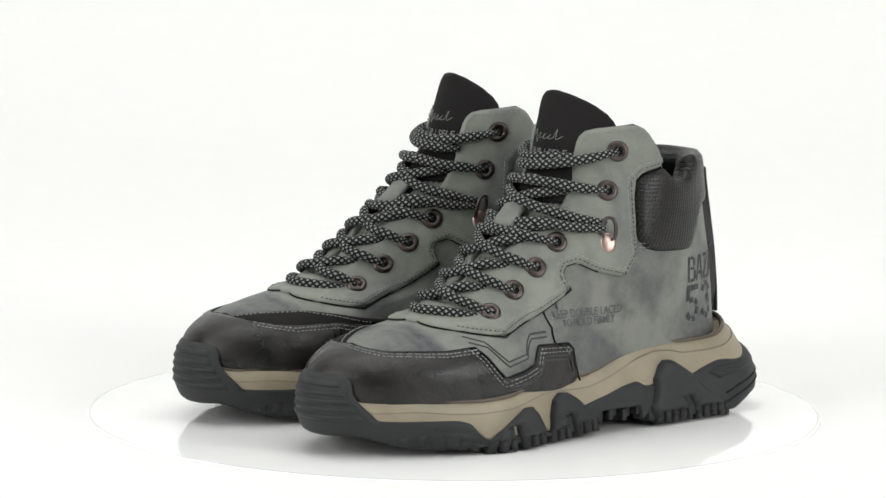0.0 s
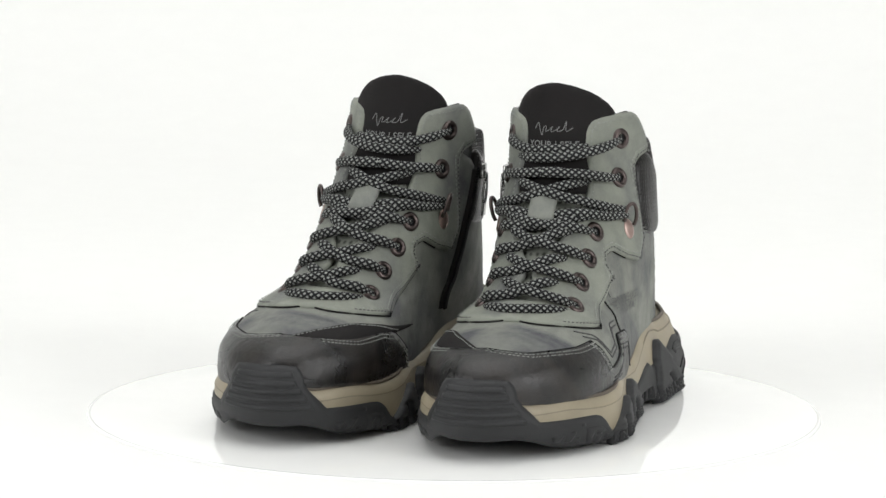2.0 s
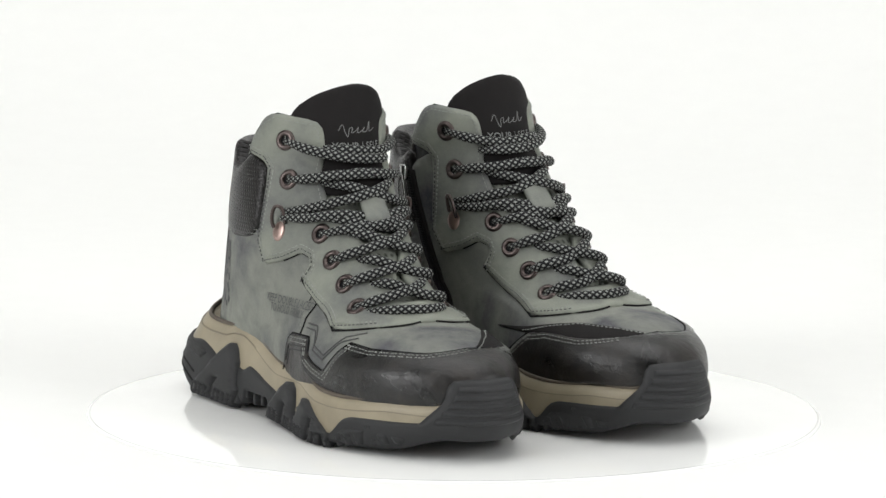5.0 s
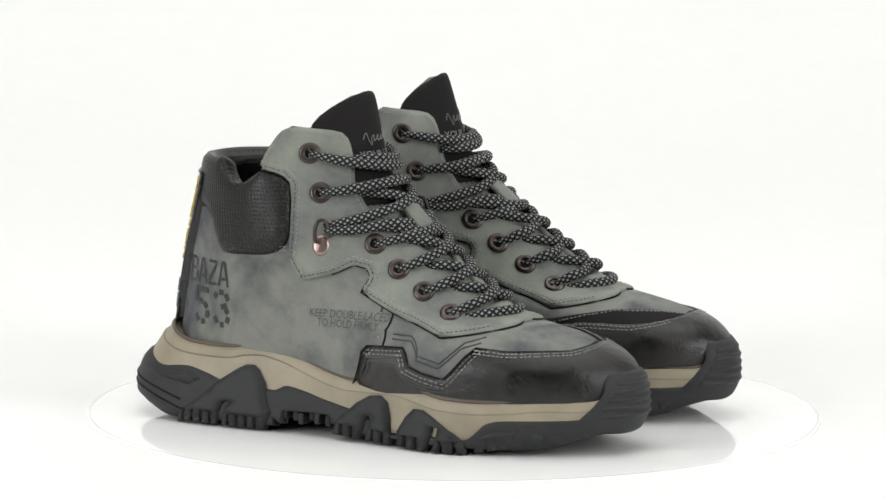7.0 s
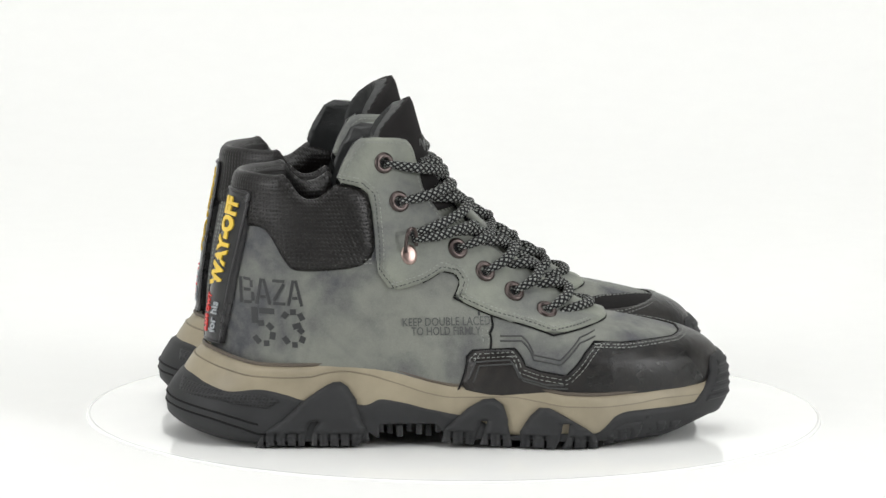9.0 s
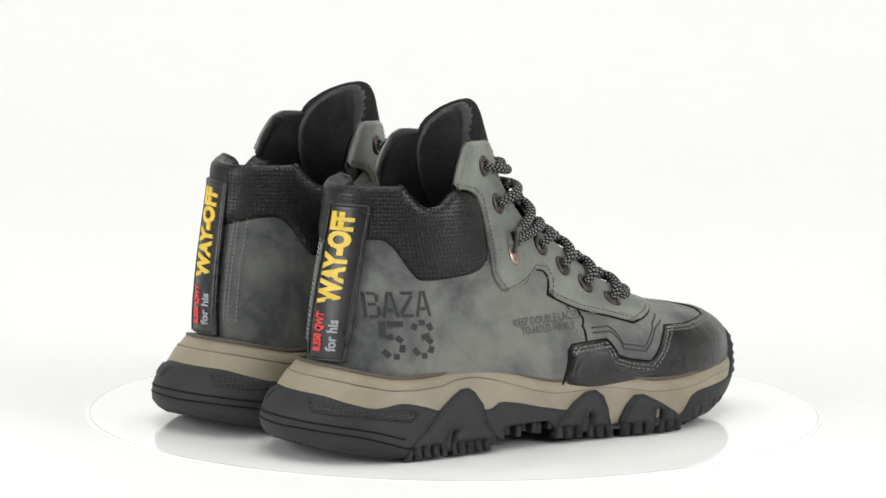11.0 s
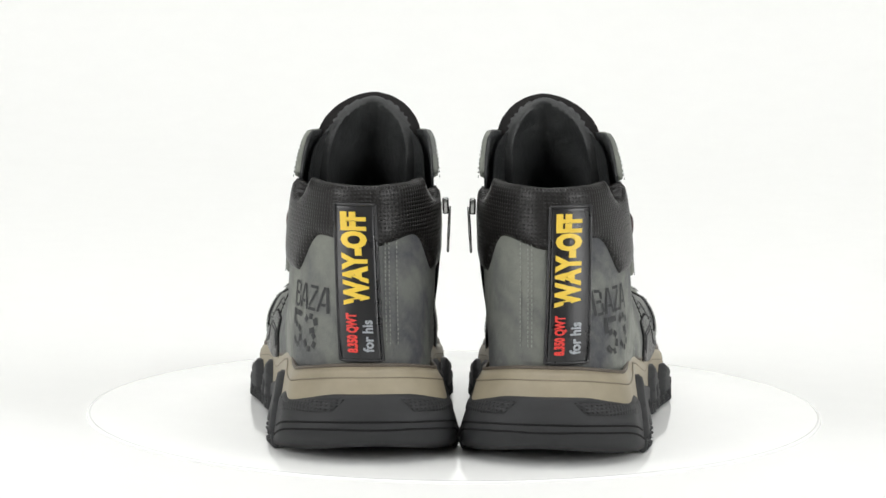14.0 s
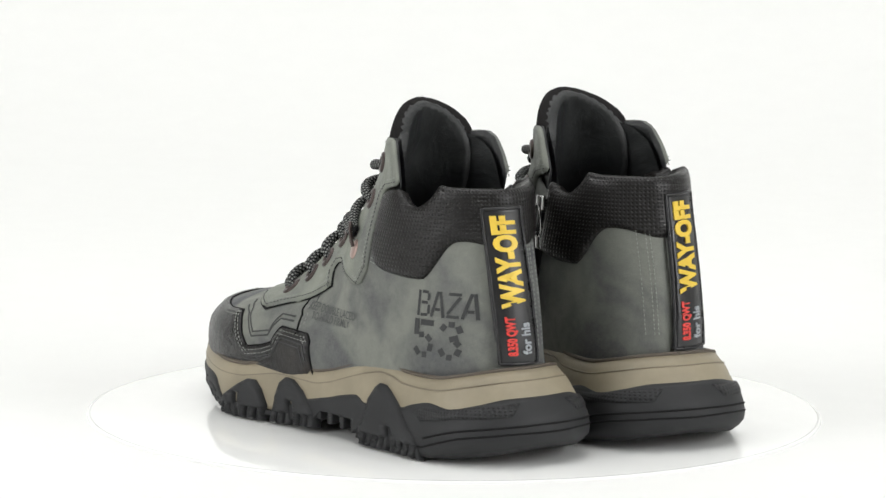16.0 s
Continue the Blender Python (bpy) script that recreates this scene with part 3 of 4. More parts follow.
LUGS = [
    [(OUT, -0.1052, 0.0009), (OUT, -0.0916, 0.0142), (OUT, -0.0770, 0.0271), (OUT, -0.0689, 0.0325), (OUT, -0.0643, 0.0348), (OUT, -0.0601, 0.0350), (OUT, -0.0564, 0.0325), (OUT, -0.0516, 0.0254), (OUT, -0.0461, 0.0102), (OUT, -0.0504, 0.0003)],
    [(OUT, -0.0055, 0.0025), (OUT, -0.0039, 0.0099), (OUT, 0.0082, 0.0210), (OUT, 0.0167, 0.0260), (OUT, 0.0227, 0.0266), (OUT, 0.0276, 0.0232), (OUT, 0.0303, 0.0148), (OUT, 0.0321, 0.0000)],
    [(OUT, 0.0370, -0.0003), (OUT, 0.0367, 0.0086), (OUT, 0.0421, 0.0173), (OUT, 0.0470, 0.0220), (OUT, 0.0524, 0.0220), (OUT, 0.0597, 0.0182), (OUT, 0.0718, 0.0111), (OUT, 0.0770, 0.0071), (OUT, 0.0779, 0.0003)],
    [(OUT, 0.0818, 0.0015), (OUT, 0.0827, 0.0085), (OUT, 0.0894, 0.0125), (OUT, 0.0961, 0.0135), (OUT, 0.1082, 0.0135), (OUT, 0.1188, 0.0130), (OUT, 0.1248, 0.0120), (OUT, 0.1221, 0.0085)],
]


def notched(marks, slots):
    """A lug's outline with narrow slots cut up into its lower edge and one wide slanting cut."""
    (_, xa, za), (_, xb, zb) = marks[-1], marks[0]
    out = [(x, max(z, 0.0004)) for _, x, z in marks]
    span = xb - xa
    for k in range(slots):
        s = (k + 0.8) / (slots + 0.6)
        x, z = xa + span * s, max(za + (zb - za) * s, 0.0004)
        wide, deep, slant = (0.0036, 0.013, 0.004) if k == slots // 2 else (0.0014, 0.0065, 0.0)
        d = math.copysign(1, span)
        out += [(x - d * wide / 2, z), (x - d * wide / 2 + slant, z + deep), (x + d * wide / 2 + slant, z + deep), (x + d * wide / 2, z)]
    return out


for marks, slots in zip(LUGS, (9, 5, 5, 5)):
    for side in (OUT, INN):
        both("lug", panel(SOLE, [(side, x, z) for x, z in notched(marks, slots)], 0.0024 if marks is LUGS[3] else 0.0042, lift=0.0, step=0.0015, edge=0.0016, wall=0.6, under=0.004), RUBBER)

# low cleats under the waist of the sole
for k in range(7):
    for side in (OUT, INN):
        x = -0.0385 + 0.0052 * k
        bm = bmesh.new()
        p = SOLE.at(side * float(SOLE.q(x, 0.012)), 0.012)
        box_mesh(bm, pose(x, p[1] - side * (0.004 + 0.003 * (k % 2)), 0.0108 - 0.0012 * (k % 3)), 0.0034, 0.009, 0.0065, 0.0007)
        both("cleat", bm, RUBBER)

# ridged toe bumper
BUMPER = [(0.034, 0.013), (0.030, 0.0215), (0.0215, 0.033), (0.0195, 0.0405), (0.0155, 0.0445)]
bumpers = both("toe_bumper", panel(SOLE, front_marks(SOLE, BUMPER + [(-y, z) for y, z in reversed(BUMPER)] + [(0.0, 0.011)]),
     0.0018, step=0.0022, soften=1, edge=0.004), RUBBER, None, "ridged rubber toe bumper")
for z, half in ((0.0205, 0.0255), (0.0248, 0.0230), (0.0291, 0.0205), (0.0334, 0.0180), (0.0377, 0.0160)):
    both("toe_ridge", panel(SOLE, front_marks(SOLE, [(half, z), (half - 0.0012, z + 0.0032), (0.0012 - half, z + 0.0032), (-half, z)]), 0.0011, lift=0.0015, step=0.0015, edge=0.0014, wall=0.3), RUBBER, bumpers)


def sole_cord(pairs, off, radius, q0, q1):
    """A thin cord round the heel, for a bead or a groove's shade."""
    q = np.linspace(q0, q1, 90)
    return tube(SOLE.skin(q, by_x(SOLE, pairs, 0.02)(q), np.full(90, off)), radius, 6)


# near-black cords stand in for the shade in two heel grooves
for pairs in ([(-0.153, 0.0225), (-0.13, 0.0190), (-0.105, 0.012)], [(-0.15, 0.0185), (-0.13, 0.0150), (-0.105, 0.007)]):
    both("heel_groove_shade", sole_cord(pairs, 0.0016, 0.0006, 0.74, 1.26), EDGE)


HATCH = perforated("hatched_rubber", (0.021, 0.0215, 0.0225), 0.0017, 0.6, 0.6)
for side in (OUT, INN):
    both("heel_strip", panel(SOLE, [(side, x, z) for x, z in ((-0.1440, 0.0330), (-0.1300, 0.0305), (-0.1150, 0.0285), (-0.1000, 0.0275), (-0.0930, 0.0245), (-0.1000, 0.0205), (-0.1250, 0.0245), (-0.1460, 0.0265))],
         0.0009, lift=0.0014, step=0.002, edge=0.001), HATCH, None, "finely hatched rubber strip on the heel")

# heel tab
TAB_Y = {"left": 0.0045, "right": 0.0090}
TAB_LEAN = {"left": 0.0022, "right": 0.0020}  # how far the tab's head stands outwards of its foot
TAB_FOOT, TAB_HEAD = 0.0527, 0.1362


def tab_y(key, z):
    return TAB_Y[key] + TAB_LEAN[key] * (z - TAB_FOOT) / (TAB_HEAD - TAB_FOOT)


def tab_outline(key):
    top, low = tab_y(key, TAB_HEAD), tab_y(key, TAB_FOOT)
    return [("y", top - 0.0094, TAB_HEAD), ("y", top + 0.0094, TAB_HEAD), ("y", low + 0.0100, TAB_FOOT), ("y", low - 0.0100, TAB_FOOT)]


def back_marks(marks, form=UPPER):
    out = []
    for _, y, z in marks:
        q = q_at_y(form, y, z)
        out.append((q * QS, float(form.r(z))))
    return out


def raw_panel(form, domain, **kw):
    """panel() for an outline that is already in the form's own measure."""
    marks = []
    for a, r in domain:
        q, z = a / QS, float(form.z(r))
        marks.append((1 if q <= 1 else -1, float(form.at(q, z)[0]), z))
    return panel(form, marks, ring="back", **kw)


for boot, key in ((left_boot, "left"), (right_boot, "right")):
    bm = raw_panel(UPPER, back_marks(tab_outline(key)), thick=0.0024, lift=0.0014, step=0.0015, edge=0.0012, under=0.004)
    bmesh.ops.scale(bm, vec=GROW, verts=bm.verts[:])
    part("heel_tab", bm if key == "left" else mirror(bm), TABRUBBER, boot, "black moulded rubber heel tab with raised lettering")
    rim = np.array(tab_outline(key), dtype=object)
    path = []
    for (_, ya, za), (_, yb, zb) in zip(rim, np.roll(rim, -1, 0)):
        for k in range(16):
            y, z = ya + (yb - ya) * k / 16, za + (zb - za) * k / 16
            path.append(UPPER.skin(np.array(q_at_y(UPPER, y, z)), np.array(z), np.array(0.0036)))
    bm = tube(np.array(path + path[:1]), 0.0009, 6)
    bmesh.ops.scale(bm, vec=GROW, verts=bm.verts[:])
    part("tab_rim", bm if key == "left" else mirror(bm), TABRUBBER, boot)


# ---------------- the turntable and the studio ----------------
def disc(name, radius, z0, z1, mat, bevel=0.002, segs=192):
    bm = bmesh.new()
    prof = [(0.0001, z1), (radius * 0.5, z1), (radius - bevel, z1)]
    prof += [(radius - bevel + bevel * math.sin(a), z1 - bevel + bevel * math.cos(a)) for a in (0.4, 0.8, 1.2, 1.57)]
    prof += [(radius, z0)]
    rings = [[bm.verts.new((r * math.cos(a), r * math.sin(a), z)) for a in [k * 2 * math.pi / segs for k in range(segs)]] for r, z in prof]
    for a, b in zip(rings[:-1], rings[1:]):
        for i in range(segs):
            j = (i + 1) % segs
            bm.faces.new((a[i], b[i], b[j], a[j]))
    return bm


turntable = tagged(new("turntable"), "round glossy white acrylic turntable disc on white paper", "turntable")
part("disc", disc("disc", 0.2017, -0.0014, 0.0, TABLE, 0.0001), TABLE, turntable)
bm = bmesh.new()
prof = [(0.2017, -0.0016), (0.2017, 0.0), (0.2029, 0.0), (0.2033, -0.0001), (0.2036, -0.0004), (0.2037, -0.0008), (0.2037, -0.0016)]
hoops = [[bm.verts.new((r * math.cos(k * math.pi / 96), r * math.sin(k * math.pi / 96), z)) for k in range(192)] for r, z in prof]
for low, high in zip(hoops[:-1], hoops[1:]):
    for k in range(192):
        bm.faces.new((low[k], low[(k + 1) % 192], high[(k + 1) % 192], high[k]))
bmesh.ops.recalc_face_normals(bm, faces=bm.faces[:])
part("edge_band", bm, TABLE, turntable, "rounded white edge of the disc")


def sweep():
    """White paper: floor, curved rise and back wall in one sheet."""
    bm = bmesh.new()
    prof = [(-5.0, -0.0015), (-1.5, -0.0015), (0.6, -0.0015)] + [(0.9 + 1.2 * math.sin(a), -0.0015 + 1.2 * (1 - math.cos(a))) for a in [k * math.pi / 32 for k in range(17)]] + [(2.1, 3.2)]
    rows = [[bm.verts.new((x, y, z)) for x in (-3.2, -1, 1, 3.2)] for y, z in prof]
    for a, b in zip(rows[:-1], rows[1:]):
        for i in range(3):
            bm.faces.new((a[i], a[i + 1], b[i + 1], b[i]))
    return bm


backdrop = part("backdrop", sweep(), PAPER, None)
tagged(backdrop, "seamless white paper sweep, floor and back wall in one", "backdrop", "", "structure")
for name, m, sx, sy, sz in (("wall_west", pose(-3.25, -1.45, 1.6), 0.1, 7.3, 3.3), ("wall_east", pose(3.25, -1.45, 1.6), 0.1, 7.3, 3.3),
                            ("wall_south", pose(0, -5.05, 1.6), 6.4, 0.1, 3.3), ("ceiling", pose(0, -1.45, 3.26), 6.6, 7.3, 0.1)):
    bm = bmesh.new()
    box_mesh(bm, m, sx, sy, sz)
    tagged(part(name, bm, PAPER, None), "plain white studio " + name.split("_")[0], "wall", "", "structure")


# ---------------- eyelets, hooks and laces ----------------
def frame_on(form, q, z, off):
    """A pose on the skin: z out of the leather, x level."""
    p = form.skin(np.array(q), np.array(z), np.array(off))
    n = Vector(form.normal(np.array(q), np.array(z)))
    up = Vector((0, 0, 1))
    xa = up.cross(n).normalized()
    ya = n.cross(xa)
    m = Matrix((xa, ya, n)).transposed().to_4x4()
    m.translation = Vector(p)
    return m


def lathe(profile, segs, m):
    bm = bmesh.new()
    rings = [[bm.verts.new(m @ Vector((r * math.cos(a), r * math.sin(a), h))) for a in [k * 2 * math.pi / segs for k in range(segs)]] for r, h in profile]
    for a, b in zip(rings[:-1], rings[1:]):
        for i in range(segs):
            j = (i + 1) % segs
            bm.faces.new((a[i], a[j], b[j], b[i]))
    return bm


EYELETS = {1: (OUT, 0.0520, 0.0703), 2: (OUT, 0.0345, 0.0810), 3: (OUT, 0.0190, 0.0923), 4: (OUT, 0.0045, 0.1052), 6: (OUT, -0.0264, 0.1321), 7: (OUT, -0.0339, 0.1537)}
HOOK = (OUT, -0.0215, 0.1085)
RING = [(0.0027, -0.001), (0.0027, 0.0008), (0.0031, 0.0014), (0.0040, 0.0017), (0.0052, 0.0014), (0.0058, 0.0006), (0.0059, -0.001)]
for side in (OUT, INN):
    for _, x, z in EYELETS.values():
        m = frame_on(UPPER, side * float(UPPER.q(x, z)), z, 0.0023)
        rings = both("eyelet", lathe(RING, 24, m), METAL, None, "antique copper eyelet")
        # black disc laid on the leather for the shade inside the hole
        both("eyelet_hole_shade", lathe([(0.0029, 0.0001), (0.0001, 0.0001)], 16, m), EDGE, rings)
    _, x, z = HOOK
    m = frame_on(UPPER, side * float(UPPER.q(x, z)), z, 0.0024)
    bm = lathe([(0.0001, 0.0009), (0.0034, 0.0008), (0.0048, 0.0004), (0.0054, -0.0002), (0.0054, -0.001)], 24, m @ pose(0.0006 * side, -0.0045, 0) @ Matrix.Diagonal((0.85, 1.05, 1, 1)))
    hooks = both("lace_hook", bm, HOOKMETAL, None, "rosy metal speed hook")
    curl = [(m @ Vector(p))[:] for p in ((-0.0035, 0.0, 0.001), (-0.0034, 0.005, 0.003), (-0.002, 0.0085, 0.0055), (0.001, 0.0085, 0.0065), (0.0028, 0.005, 0.006), (0.0034, 0.0, 0.004), (0.0030, -0.003, 0.002))]
    both("hook_curl", tube(spline(curl, 5), 0.0011, 8), METAL, hooks)

LACE_R = 0.0028


def strand(a, b, offs, sag=0.0, n=36):
    """A lace over the tongue from one place (side, x, z) to another, standing off the skin by offs along its way."""
    qa, qb = (s * float(UPPER.q(x, z)) if x is not None else 0.0 for s, x, z in (a, b))
    ra, rb = float(UPPER.r(a[2])), float(UPPER.r(b[2]))
    s = np.linspace(0, 1, n)
    q = qa + (qb - qa) * s
    r = ra + (rb - ra) * s - sag * np.sin(np.pi * s)
    h = smooth_curve(list(zip(np.linspace(0, 1, len(offs)), offs)))(s)
    p = UPPER.skin(q, UPPER.z(r), h)
    wob = np.stack([noise_line(s, 3.0 + 7 * abs(qa) + ra * 90), noise_line(s, 9.0 + ra * 70), noise_line(s, 17.0 + qb * 5)], 1) * 0.0009
    return p + wob * np.sin(np.pi * s)[:, None]


def noise_line(s, seed):
    return np.array([noise.noise((v * 2.6, seed, 0.5)) for v in s])


def opp(side, k, lower=0.0, inset=0.010):
    _, x, z = EYELETS[k]
    return (-side, x + inset, z + lower)


for side in (OUT, INN):
    over = 0.0040 if side == OUT else 0.0021
    for k, nxt in ((1, 2), (2, 3), (3, 4)):
        _, x, z = EYELETS[k]
        both("lace_strand", tube(strand((side, x, z), opp(side, nxt, 0.002), (0.0020, 0.0056, over + 0.002, over + 0.0015, 0.0050, 0.0)), LACE_R, 12, True, 1.0, 0.62), LACE)
    _, x, z = EYELETS[4]
    both("lace_strand", tube(strand((side, x, z), (-side, HOOK[1] + 0.014, HOOK[2] + 0.006), (0.0020, 0.0056, over, over, 0.004, 0.001)), LACE_R, 12, True, 1.0, 0.62), LACE)
    both("lace_strand", tube(strand((side, HOOK[1] + 0.001, HOOK[2] + 0.003), (side, None, 0.1155), (0.0045, 0.0045, 0.0058, 0.005, 0.002, 0.001)), LACE_R, 12, True, 1.0, 0.62), LACE)
    both("lace_strand", tube(strand((side, HOOK[1], HOOK[2] + 0.006), opp(side, 6, 0.0, 0.016), (0.0045, 0.0050, over + 0.002, over + 0.002, 0.0052, 0.001)), LACE_R, 12, True, 1.0, 0.62), LACE)
    _, x, z = EYELETS[6]
    both("lace_strand", tube(strand((side, x, z), (-side, x + 0.020, z + 0.004), (0.0020, 0.0058, over + 0.004, over + 0.003, 0.0052, 0.001)), LACE_R, 12, True, 1.0, 0.62), LACE)
    _, x, z = EYELETS[7]
    both("lace_strand", tube(strand((side, x, z), (-side, x + 0.018, z - (0.010 if side == OUT else 0.003)), (0.0020, 0.0058, over + 0.003, over + 0.003, 0.006, 0.003), 0.004), LACE_R, 12, True, 1.0, 0.62), LACE)
# the bar across the lowest pair
_, x, z = EYELETS[1]
both("lace_strand", tube(strand((OUT, x + 0.004, z - 0.001), (INN, x + 0.004, z - 0.001), (0.0, 0.003, 0.004, 0.004, 0.003, 0.0)), LACE_R, 12, True, 1.0, 0.62), LACE)

# strap on the tongue that holds the laces
loop_marks = []
for y, z in ((0.0062, 0.128), (0.0062, 0.111), (-0.0062, 0.111), (-0.0062, 0.128)):
    loop_marks.append((OUT if y > 0 else INN, float(UPPER.at(q_front_y(UPPER, y, z), z)[0]), z))
both("lace_loop", panel(UPPER, loop_marks, 0.0015, lift=0.0035, step=0.0018, edge=0.001, under=0.0015), PALE, None, "small grey leather strap that holds the laces")


# ---------------- seams ----------------
def seam(marks, inset, off, pitch=0.0025, size=(0.0016, 0.00048, 0.0004), ring="front", soften=0):
    """Stitches along a line on the upper, moved sideways by inset."""
    line = dense(to_domain(UPPER, marks, ring), 0.0006, False, soften)
    q, z = line[:, 0] / QS, UPPER.z(line[:, 1])
    p, n = UPPER.at(q, z), UPPER.normal(q, z)
    t = np.gradient(p, axis=0)
    t /= np.maximum(np.linalg.norm(t, axis=1, keepdims=True), 1e-9)
    b = np.cross(n, t)
    p = p + b * inset + n * off
    along = np.concatenate([[0], np.cumsum(np.linalg.norm(np.diff(p, axis=0), axis=1))])
    verts, faces = [], []
    sx, sy, sz = (v / 2 for v in size)
    for d in np.arange(pitch / 2, along[-1], pitch):
        i = min(int(np.searchsorted(along, d)), len(p) - 1)
        o = len(verts)
        for a, c, h in ((-sx, -sy, -sz), (sx, -sy, -sz), (sx, sy, -sz), (-sx, sy, -sz), (-sx * 0.6, -sy * 0.6, sz), (sx * 0.6, -sy * 0.6, sz), (sx * 0.6, sy * 0.6, sz), (-sx * 0.6, sy * 0.6, sz)):
            verts.append(p[i] + t[i] * a + b[i] * c + n[i] * h)
        faces += [[o + k for k in f] for f in ((4, 5, 6, 7), (0, 1, 5, 4), (1, 2, 6, 5), (2, 3, 7, 6), (3, 0, 4, 7))]
    bm = bmesh.new()
    vs = [bm.verts.new(v) for v in verts]
    for f in faces:
        bm.faces.new([vs[i] for i in f])
    bmesh.ops.recalc_face_normals(bm, faces=bm.faces[:])
    return bm


THREADS = {}


def sew(bm, mat):
    """Gather all stitches of one thread."""
    if mat.name not in THREADS:
        THREADS[mat.name] = (bmesh.new(), mat)
    mesh = bpy.data.meshes.new("seam")
    bm.to_mesh(mesh)
    bm.free()
    THREADS[mat.name][0].from_mesh(mesh)
    bpy.data.meshes.remove(mesh)


def cord(marks, off, radius, ring="front"):
    line = dense(to_domain(UPPER, marks, ring), 0.002, False)
    return tube(UPPER.skin(line[:, 0] / QS, UPPER.z(line[:, 1]), np.full(len(line), off)), radius, 6)


def other(marks):
    return [(-s, x, z) for s, x, z in marks]


for inset in (-0.0022, -0.0044):
    sew(seam(CAP_OUT[:13], inset, 0.0017, ring="front"), THREAD)
    sew(seam(list(reversed(CAP_INN[2:])) , -inset, 0.0017), THREAD)
REST_SEAM = EYE_REST[3:]
for side in (OUT, INN):
    rest = REST_SEAM if side == OUT else other(REST_SEAM)
    sign = 1 if side == OUT else -1
    # row nearer the edge is dark: painted shade of the stitch holes
    for inset in (0.0020, 0.0042):
        sew(seam(rest, -inset * sign, 0.0026), THREAD_GREY if inset > 0.003 else THREAD_SHADE)
    sew(seam((EYE_FRONT[4:] + EYE_REST[:4]) if side == OUT else other(EYE_FRONT[4:] + EYE_REST[:4]), -0.0028 * sign, 0.0026), THREAD)
    sew(seam(EYE_FRONT[:4] if side == OUT else other(EYE_FRONT[:4]), -0.0024 * sign, 0.0026), THREAD)
    both("cut_edge", cord(rest[5:] + [(side, None, 0.0672)], 0.0007, 0.0006), EDGE)
    low = COL_LOW[2:] if side == OUT else COL_ZIP[2:]
    for inset in (0.0022, 0.0044):
        sew(seam(low, inset * sign, 0.0012), THREAD_GREY)
both("cut_edge", cord(CAP_OUT[:14], 0.0006, 0.0006), EDGE)
both("cut_edge", cord(CAP_INN[3:] + [(OUT, None, 0.0575)], 0.0006, 0.0006), EDGE)
# stepped ornament lines beside the cap
for shift in (0.0042, 0.0058):
    line = [(OUT, 0.0264, 0.0575), (OUT, 0.0379, 0.0575), (OUT, 0.0439, 0.0477), (OUT, 0.0582, 0.0449), (OUT, 0.0627, 0.0489), (OUT, 0.0694, 0.0561), (OUT, 0.0779, 0.0590)]
    lift = (shift - 0.0042) * 1.6
    both("ornament_line", cord([(s, x, z + lift) for s, x, z in line], 0.0002, 0.0005), THREAD_SHADE)
for k in range(2):
    line = [(OUT, 0.0090, 0.0370), (OUT, 0.0125, 0.0462), (OUT, 0.0310, 0.0475), (OUT, 0.0361, 0.0385), (OUT, 0.0500, 0.0345), (OUT, 0.0600, 0.0340)]
    both("ornament_line", cord([(s, x + 0.0022 * k, z - 0.002 * k) for s, x, z in line], 0.0016, 0.00045), THREAD_SHADE)
# seam between side and vamp
both("cut_edge", cord([(OUT, 0.0221, 0.0703), (OUT, 0.0209, 0.0615), (OUT, 0.0209, 0.0532)], 0.0004, 0.0006), EDGE)
for dx in (0.003, 0.006):
    sew(seam([(OUT, 0.0239, 0.0697), (OUT, 0.0227, 0.0615), (OUT, 0.0227, 0.0544)], dx, 0.0004), THREAD)
sew(seam(WING[4:] + WING[:1], -0.0022, 0.0014), THREAD)
# shallow moulded line along the midsole, its shade drawn as a darker cord
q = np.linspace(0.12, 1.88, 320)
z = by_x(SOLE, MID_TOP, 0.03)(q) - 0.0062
both("midsole_line_shade", tube(SOLE.skin(q, z, np.full(320, 0.0001)), 0.0005, 6), MIDGROOVE)
# burnished joint where the leather meets the midsole
q = np.linspace(-1, 1, 420)
z = by_x(SOLE, MID_TOP, 0.03)(q)
both("welt_joint", tube(SOLE.skin(q, z + 0.0004, np.full(420, -0.0022)), 0.0013, 6), MIDLINE, None, "brown burnished joint line above the midsole")
# upright strip beside the heel tab
for y in (-0.0080, -0.0100, -0.0140):
    line = []
    for z in (0.060, 0.08, 0.10, 0.120):
        q = q_at_y(UPPER, y, z)
        line.append((1 if q <= 1 else -1, float(UPPER.at(q, z)[0]), z))
    sew(seam(line, 0.0, 0.0012, ring="back"), THREAD_GREY)


for bm, mat in THREADS.values():
    both("stitching", bm, mat, None, mat.name.replace("_", " ") + " stitching in double rows")


